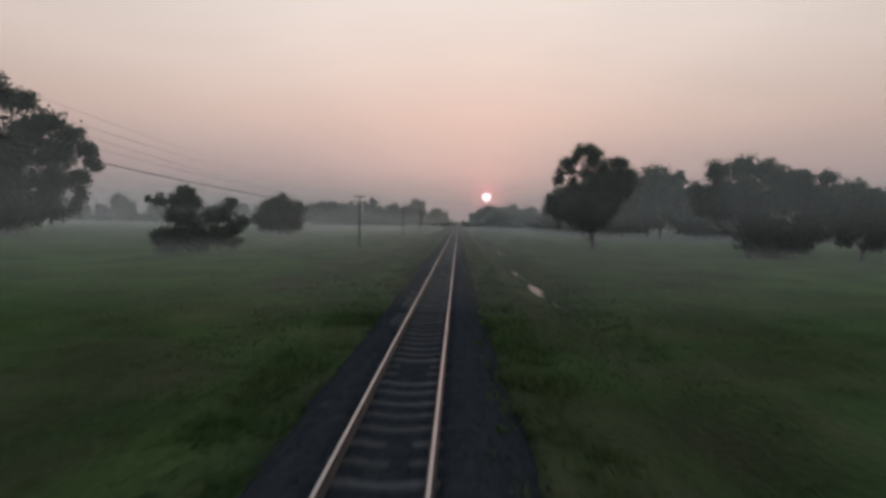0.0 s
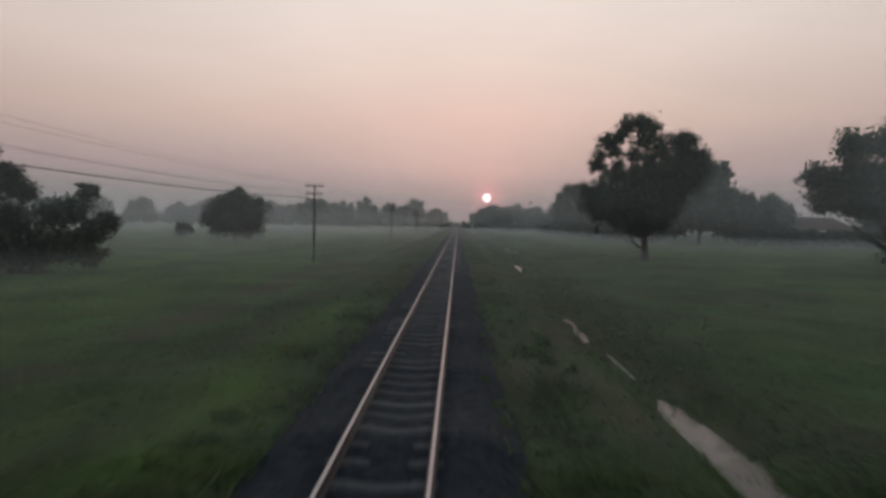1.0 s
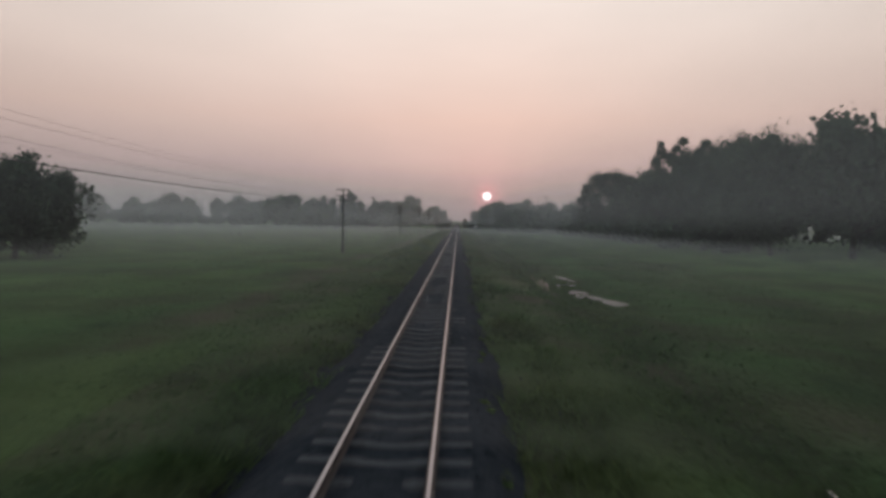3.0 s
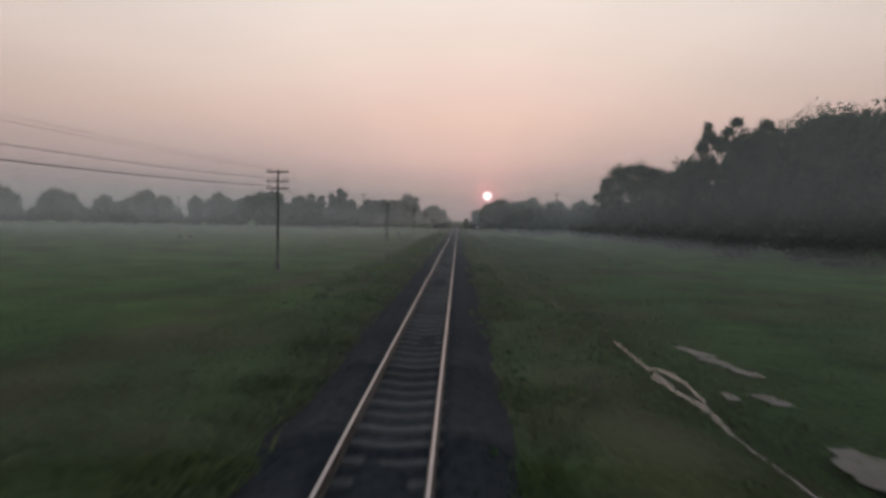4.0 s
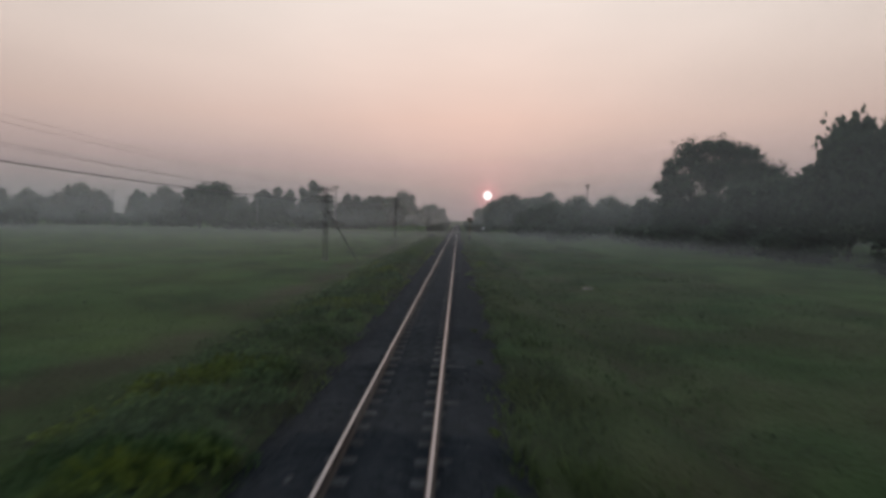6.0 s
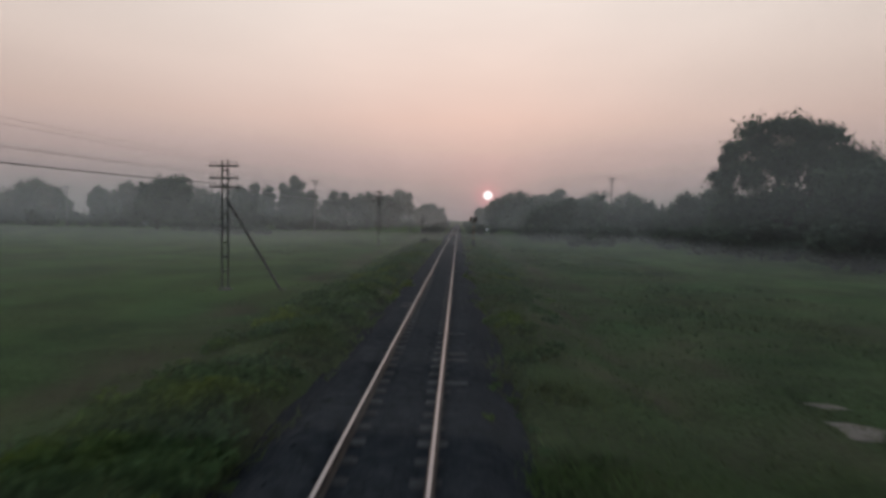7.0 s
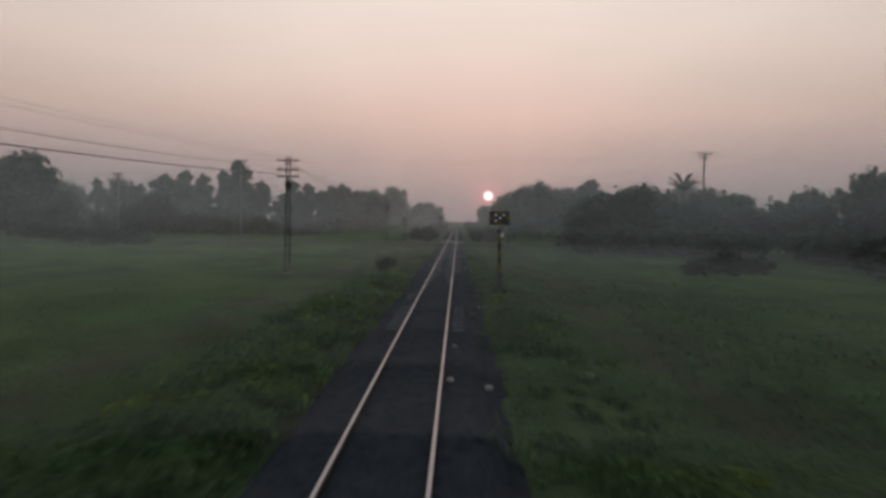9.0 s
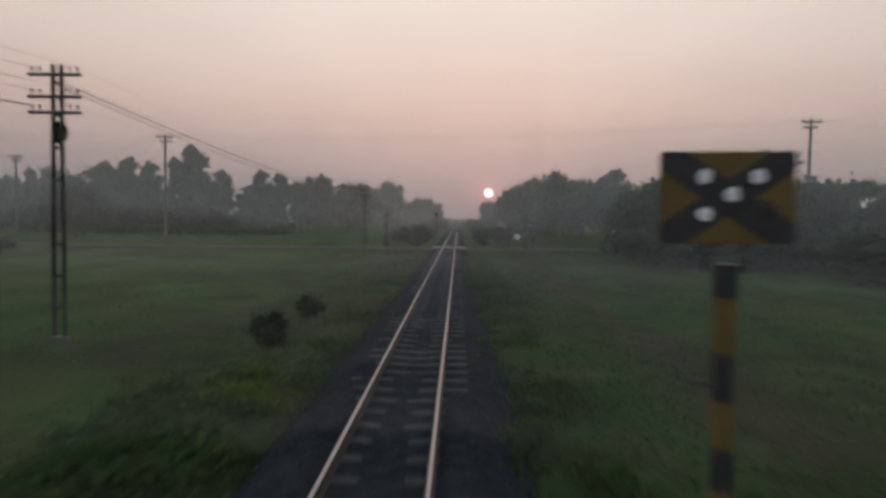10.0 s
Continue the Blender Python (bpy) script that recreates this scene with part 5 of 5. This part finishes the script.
crossing_signal(-7.1, 312, 8)
crossing_signal(8.1, 311, -6)
hut = tagged(new("relay_cabinet"), "dark metal relay cabinet beside the level crossing", "cabinet")
hut.matrix_basis = pose(5.6, 311.5, ground_z(5.6, 311.5))
part("body", (box(1.6, 0.9, 1.7, pose(0, 0, 0.85), 0.03), M_STEEL), hut)
part("roof", (box(1.75, 1.05, 0.08, pose(0, 0, 1.74), 0.02), M_STEEL), hut)
for s in (-1, 1):
    d = part("door", (box(0.72, 0.03, 1.45, pose(s * 0.38, -0.465, 0.85), 0.01), M_STEEL), hut)
    part("handle", (box(0.03, 0.04, 0.14, pose(s * 0.08, -0.50, 0.9), 0.005), M_CERAMIC), d)
mark = tagged(new("round_marker"), "round white marker disc on a thin post by the crossing", "railway sign")
mark.matrix_basis = pose(7.0, 309.4, ground_z(7.0, 309.4))
part("post", (turned([(0.03, -0.2), (0.03, 1.6)], None, 8), M_STEEL), mark)
part("disc", (turned([(0.30, 0), (0.31, 0.015), (0.30, 0.03)], pose(0, -0.04, 1.45, 90), 20), M_REFLECT), mark)
sign = tagged(new("road_sign"), "pale square road sign on a thin post beside the road", "road sign")
sign.matrix_basis = pose(15.9, 302.6, ground_z(15.9, 302.6), 0, 0, -6)
part("post", (turned([(0.035, -0.3), (0.035, 2.3)], None, 8), M_STEEL), sign)
part("board", (box(0.9, 0.02, 0.8, pose(0, -0.05, 1.85), 0.008), M_PALE), sign, "pale weathered board")
signal = tagged(new("track_signal"), "small dark round signal head on a post beside the track", "railway signal")
signal.matrix_basis = pose(-2.3, 332, ground_z(-2.3, 332))
part("post", (turned([(0.05, -0.3), (0.05, 3.6)], None, 8), M_STEEL), signal)
part("target", (turned([(0.33, 0), (0.34, 0.02), (0.33, 0.04)], pose(0, -0.06, 3.55, 90), 20), M_BLACK), signal)
part("lens", (turned([(0.09, 0), (0.08, 0.03)], pose(0, -0.10, 3.55, 90), 12), M_CERAMIC), signal)

# ---- mist banks over the fields, and the sun's disc far behind ----
# (light passes through many thin banks one behind another)
scene.cycles.transparent_max_bounces = 140


def mist_bank(name, x, y, along, half, top, material):
    v = [(0, -half, -2), (0, half, -2), (0, half, top + 1), (0, -half, top + 1)] if along else [(-half, 0, -2), (half, 0, -2), (half, 0, top + 1), (-half, 0, top + 1)]
    ob = tagged(new(name, mesh(name, v, [(0, 1, 2, 3)], material)), "thin pale morning mist hanging over the fields", "mist", kind="structure")
    ob.matrix_basis = pose(x, y, 0)


for y, half, dense, top in ((270, 420, 0.095, 20), (281, 420, 0.12, 22), (345, 500, 0.22, 30), (440, 650, 0.22, 40)):
    mist_bank("mist_bank", 0, y, False, half, top, make_mist("thin_mist_across", "X", dense, 2.2, top))
for x, dense in ((-16, 0.09), (-41, 0.10), (-85, 0.10), (11.5, 0.075), (22.5, 0.08), (28, 0.08), (62, 0.10)):
    mist_bank("mist_bank", x, 165, True, 255, 26, make_mist("thin_mist_along", "Y", dense, 4.5, 26, 1.4))
M_LOW_MIST = make_mist("low_ground_mist", "X", 0.047, 0.3, 1.3, -0.85)
M_MIST_WEST = make_mist("field_mist", "X", 0.015, 0.8, 8.0, -0.9, 0.035)
# the tall east layers also stand in for veiling glare over the crowns
M_MIST_EAST = make_mist("thin_field_mist", "X", 0.009, 0.8, 14.0, -0.9, 0.035)
for x, start, half, top, gap, stuff in ((-30, 20, 230, 1.8, 4, M_LOW_MIST), (-134, 23, 129, 8.4, 6, M_MIST_WEST), (105, 23, 99, 14.4, 6, M_MIST_EAST)):
    v, f = [], []
    for i in range(264 // gap):  # low over the whole plain, higher on both sides of the track
        y = start + gap * i
        v += [(-half, y, -2), (half, y, -2), (half, y, top), (-half, y, top)]
        f.append((4 * i, 4 * i + 1, 4 * i + 2, 4 * i + 3))
    layer = tagged(new("ground_mist", mesh("ground_mist", v, f, stuff)), "thin pale morning mist lying low over the grass", "mist", kind="structure")
    layer.matrix_basis = pose(x, 0, 0)


def sun_disc():
    m = bpy.data.materials.new("sun_glow")
    m.use_nodes = True
    nt = m.node_tree
    nt.nodes.clear()
    e, o = nt.nodes.new("ShaderNodeEmission"), nt.nodes.new("ShaderNodeOutputMaterial")
    e.inputs[0].default_value, e.inputs[1].default_value = (1.0, 0.88, 0.86, 1), 2.2
    nt.links.new(e.outputs[0], o.inputs[0])
    far = 3500
    bm = bmesh.new()
    bmesh.ops.create_uvsphere(bm, u_segments=32, v_segments=16, radius=far * 0.0066)
    ob = part("sun", (bm, m))
    ob.matrix_basis = Matrix.Translation(SUN_DIR * far + Vector((0.8, 120, 2.7)))
    ob.visible_shadow = False
    tagged(ob, "low white sun disc in the morning haze", "sun", kind="structure")


sun_disc()


# ---- grass, weeds and stones ----
def grass(name, spots, length, spread, blades, mat, label, rng):
    n = len(spots)
    p = np.repeat(np.asarray(spots, dtype=np.float64), blades, axis=0)
    m = len(p)
    a = rng.uniform(0, 2 * np.pi, m)
    p[:, :2] += rng.normal(size=(m, 2)) * spread
    ln = length * rng.uniform(0.5, 1.3, m)
    lean = rng.uniform(0.5, 1.9, m)
    w = 0.012 + 0.05 * ln
    side = np.stack([np.cos(a) * w, np.sin(a) * w, np.zeros(m)], 1)
    tip = p + np.stack([-np.sin(a) * lean * ln, np.cos(a) * lean * ln, ln * 0.8], 1)
    tagged(new(name, quads(name, np.stack([p - side, p + side, tip], 1), mat, 3)), label, "grass", kind="stuff")


def grass_spots(n, x0, x1, y0, y1, rng, lim):
    xs, ys = rng.uniform(x0, x1, n), rng.uniform(y0, y1, n)
    return [(x, y, max(ground_z(x, y), ballast_top(x, y) if abs(x) < 2.3 else -9) - 0.02) for x, y in zip(xs, ys)
            if noise.noise((x * 0.5, y * 0.22, 3)) > lim and not wet(x, y) and rng.uniform() > 1.6 * bare(x, y) - 0.5 and (abs(x) > 2.2 or noise.noise((x * 1.2, y * 0.5, 8)) > 0.22 - 0.6 * (abs(x) - 1.3))]


r = np.random.default_rng(3)
grass("verge_grass", grass_spots(22000, -6.5, -1.35, 4, 300, r, -0.6) + grass_spots(20000, 1.15, 6.5, 4, 300, r, -0.6), 0.12, 0.16, 6, M_BLADE, "rough green grass along the foot of the ballast", r)
grass("meadow_tufts", grass_spots(12000, -20, -6, 4, 300, r, -0.3) + grass_spots(12000, 6, 18, 4, 300, r, -0.3), 0.13, 0.25, 5, M_BLADE, "uneven tufts of green meadow grass", r)

edge = [q for q in grass_spots(15000, -3.0, -1.5, 4, 290, r, -0.7) + grass_spots(15000, 1.45, 2.9, 4, 290, r, -0.7) if smooth_noise(q[0], q[1], 1.4, 71.0) + 0.5 * smooth_noise(q[0], q[1], 6.0, 72.0) > -0.05]
grass("edge_tussocks", edge, 0.24, 0.14, 6, M_BLADE, "long tussocks of grass leaning over the ballast", r)
ditch = [q for q in grass_spots(11000, 3.8, 9.6, 16, 132, r, -0.8) if r.uniform() < math.exp(-((q[0] - 5.4) / 1.5) ** 2) * (1 - step(120, 132, q[1])) * step(16, 28, q[1])]
ditch += [q for q in grass_spots(1800, 6, 11, 172, 189, r, -0.8) if r.uniform() < 0.5 * math.exp(-((q[0] - 8.2) / 1.2) ** 2 - ((q[1] - 180) / 3.0) ** 2)]
grass("ditch_grass", ditch, 0.17, 0.15, 6, M_BLADE, "wet grass standing in and beside the ditch puddles", r)
rank = [q for q in grass_spots(4000, 7, 17, 185, 256, r, -0.3) if noise.noise((q[0] * 0.2, q[1] * 0.12, 3.3)) + r.uniform(-0.35, 0.35) > 0.12]
grass("rank_grass", rank, 0.26, 0.22, 7, M_BLADE, "patches of longer rank green grass in the meadow", r)


def weeds(name, spots, mat, label, rng):
    """Heaps of small leaves: (x, y, radius, height) each."""
    chunks = []
    for x, y, rad, high in spots:
        m = int(12 + 190 * rad)
        d = rng.normal(size=(m, 3))
        d /= np.linalg.norm(d, axis=1, keepdims=True)
        d[:, 2] = np.abs(d[:, 2])
        p = d * rng.uniform(0.5, 1.0, (m, 1)) * [rad, rad, high] + [x, y, max(ground_z(x, y), ballast_top(x, y) if abs(x) < 2.3 else -9)]
        a = rng.normal(size=(m, 3)) + [0, 0, 0.6]
        a /= np.linalg.norm(a, axis=1, keepdims=True)
        b = np.cross(a, rng.normal(size=(m, 3)))
        b /= np.linalg.norm(b, axis=1, keepdims=True)
        q = rng.uniform(0.045, 0.10, (m, 1)) * (0.6 if rad < 0.15 else 1.0)
        chunks.append(np.stack([p - a * q, p + b * q * 0.5, p + a * q, p - b * q * 0.5], axis=1))
    tagged(new(name, quads(name, np.concatenate(chunks), mat)), label, "weeds", kind="stuff")


spots = []
while len(spots) < 1250:
    x, y = -r.uniform(1.45, 6.0), r.uniform(112, 256)
    if r.uniform() < weedy(x, y) * (0.55 + 0.9 * smooth_noise(x, y, 5, 46.0)):
        rad = r.uniform(0.22, 0.60)
        spots.append((x, y, rad, rad * r.uniform(0.35, 0.75)))
while len(spots) < 1520:
    x, y = r.uniform(1.8, 5.0), r.uniform(176, 244)
    if r.uniform() < weedy(x, y) * (0.55 + 0.9 * smooth_noise(x, y, 5, 47.0)):
        rad = r.uniform(0.16, 0.45)
        spots.append((x, y, rad, rad * r.uniform(0.25, 0.5)))
for x, y, wide, count in ((-1.75, 197, 0.5, 14), (-1.9, 192, 0.5, 14), (1.75, 198, 0.35, 9), (1.9, 249.5, 0.3, 8), (2.2, 252, 0.4, 6), (2.6, 40, 0.6, 8)):
    for _ in range(count):  # patches that reach onto the ballast
        rad = r.uniform(0.12, 0.26)
        spots.append((x + r.normal() * wide * 0.6, y + r.normal() * wide * 2.2, rad, rad * r.uniform(0.6, 1.0)))
for _ in range(700):  # small growth all along the ballast's edges
    y = r.uniform(5, 290)
    rad = r.uniform(0.04, 0.12)
    x = r.uniform(1.2, 2.1) if r.uniform() < 0.5 else -r.uniform(1.6, 2.5)
    if noise.noise((x * 0.8, y * 0.3, 4.4)) > -0.1:
        spots.append((x, y, rad * 1.3, rad * r.uniform(0.4, 0.7)))
weeds("trackside_weeds", spots, M_WEED, "leafy green weeds heaped along the ballast", r)
young = []
for x, y, wide, count in ((-2.05, 239.6, 0.35, 30), (-2.5, 213.8, 0.45, 26), (-2.8, 219.5, 0.45, 18), (-2.65, 233.5, 0.4, 16), (-2.3, 172.0, 0.35, 14), (2.0, 186.0, 0.3, 10)):
    for _ in range(count):  # fresh patches that stand out against the darker growth
        rad = r.uniform(0.16, 0.34)
        young.append((x + r.normal() * wide, y + r.normal() * wide * 4.5, rad, rad * r.uniform(0.8, 1.3)))
weeds("fresh_weeds", young, M_FRESH, "fresh yellow-green leafy weeds beside the ballast", r)


def stones(n, rng):
    """Loose crushed stones lying over the ballast bed, each a small angular lump."""
    octa = np.array([(1, 0, 0), (0, 1, 0), (-1, 0, 0), (0, -1, 0), (0, 0, 0.8), (0, 0, -0.8)])
    tri = np.array([(0, 1, 4), (1, 2, 4), (2, 3, 4), (3, 0, 4), (1, 0, 5), (2, 1, 5), (3, 2, 5), (0, 3, 5)])
    x = rng.uniform(-1.95, 1.9, n) * rng.choice([1, 1, 1, 1.3], n)
    y = 4 + 250 * rng.uniform(0, 1, n)
    keep = (np.abs(np.abs(x) - 0.532) > 0.09) & ((np.abs((y - 4.2 + 0.3) % 0.6 - 0.3) > 0.13) | (np.abs(x) > 1.0) | ((y > 150) & (y < 240)))
    x, y = x[keep], y[keep]
    z = np.array([max(ballast_top(a, b) if abs(a) < 2.3 else -9, ground_z(a, b)) for a, b in zip(x, y)])
    size = rng.uniform(0.018, 0.036, len(x))
    v = octa[None] * size[:, None, None] * rng.uniform(0.6, 1.35, (len(x), 6, 1))
    ang = rng.uniform(0, 6.28, len(x))
    c, q = np.cos(ang)[:, None], np.sin(ang)[:, None]
    v = np.stack([v[..., 0] * c - v[..., 1] * q, v[..., 0] * q + v[..., 1] * c, v[..., 2]], -1) + np.stack([x, y, z - 0.002], -1)[:, None]
    faces = (tri[None] + 6 * np.arange(len(x))[:, None, None]).reshape(-1, 3)
    me = bpy.data.meshes.new("ballast_stones")
    me.vertices.add(len(x) * 6); me.loops.add(len(faces) * 3); me.polygons.add(len(faces))
    me.vertices.foreach_set("co", v.astype(np.float32).ravel())
    me.loops.foreach_set("vertex_index", faces.astype(np.int32).ravel())
    me.polygons.foreach_set("loop_start", np.arange(0, len(faces) * 3, 3, dtype=np.int32))
    me.materials.append(M_STONE)
    me.update(calc_edges=True)
    tagged(new("ballast_stones", me), "loose dark crushed stones on the ballast", "stones", kind="stuff")


stones(20000, r)

for x, y, k in ((0.69, 226.7, 0.07), (1.31, 226.7, 0.09), (0.74, 229.6, 0.06), (1.5, 238, 0.06)):
    bm = bmesh.new()
    bmesh.ops.create_icosphere(bm, subdivisions=1, radius=k)
    for q in bm.verts:
        q.co *= random.uniform(0.7, 1.2)
        q.co.z *= 0.6
    tagged(part("pale_stone", (bm, M_CERAMIC), at=pose(x, y, ballast_top(x, y) + 0.03)), "small pale stone lying on the dark ballast", "stone", "pale stones")

# sleepers, each one a piece of the track
SV, SF = sleeper_mesh("sleeper")
SLEEPER = mesh("sleeper", SV, SF, M_CONCRETE)
for i in range(300):
    part("sleeper", SLEEPER, track, at=pose(random.uniform(-0.02, 0.02), 4.2 + 0.6 * i, random.uniform(-0.008, 0.004), 0, 0, random.uniform(-0.5, 0.5)))
v, f = [], []
for i in range(300, 640):
    y = 4.2 + 0.6 * i
    if abs(y - 298) > 2.5:
        o = len(v)
        v += [(x, yy + y, z) for x, yy, z in SV]
        f += [tuple(q + o for q in g) for g in SF]
part("far_sleepers", mesh("far_sleepers", v, f, M_CONCRETE), track)["kind"] = "stuff"
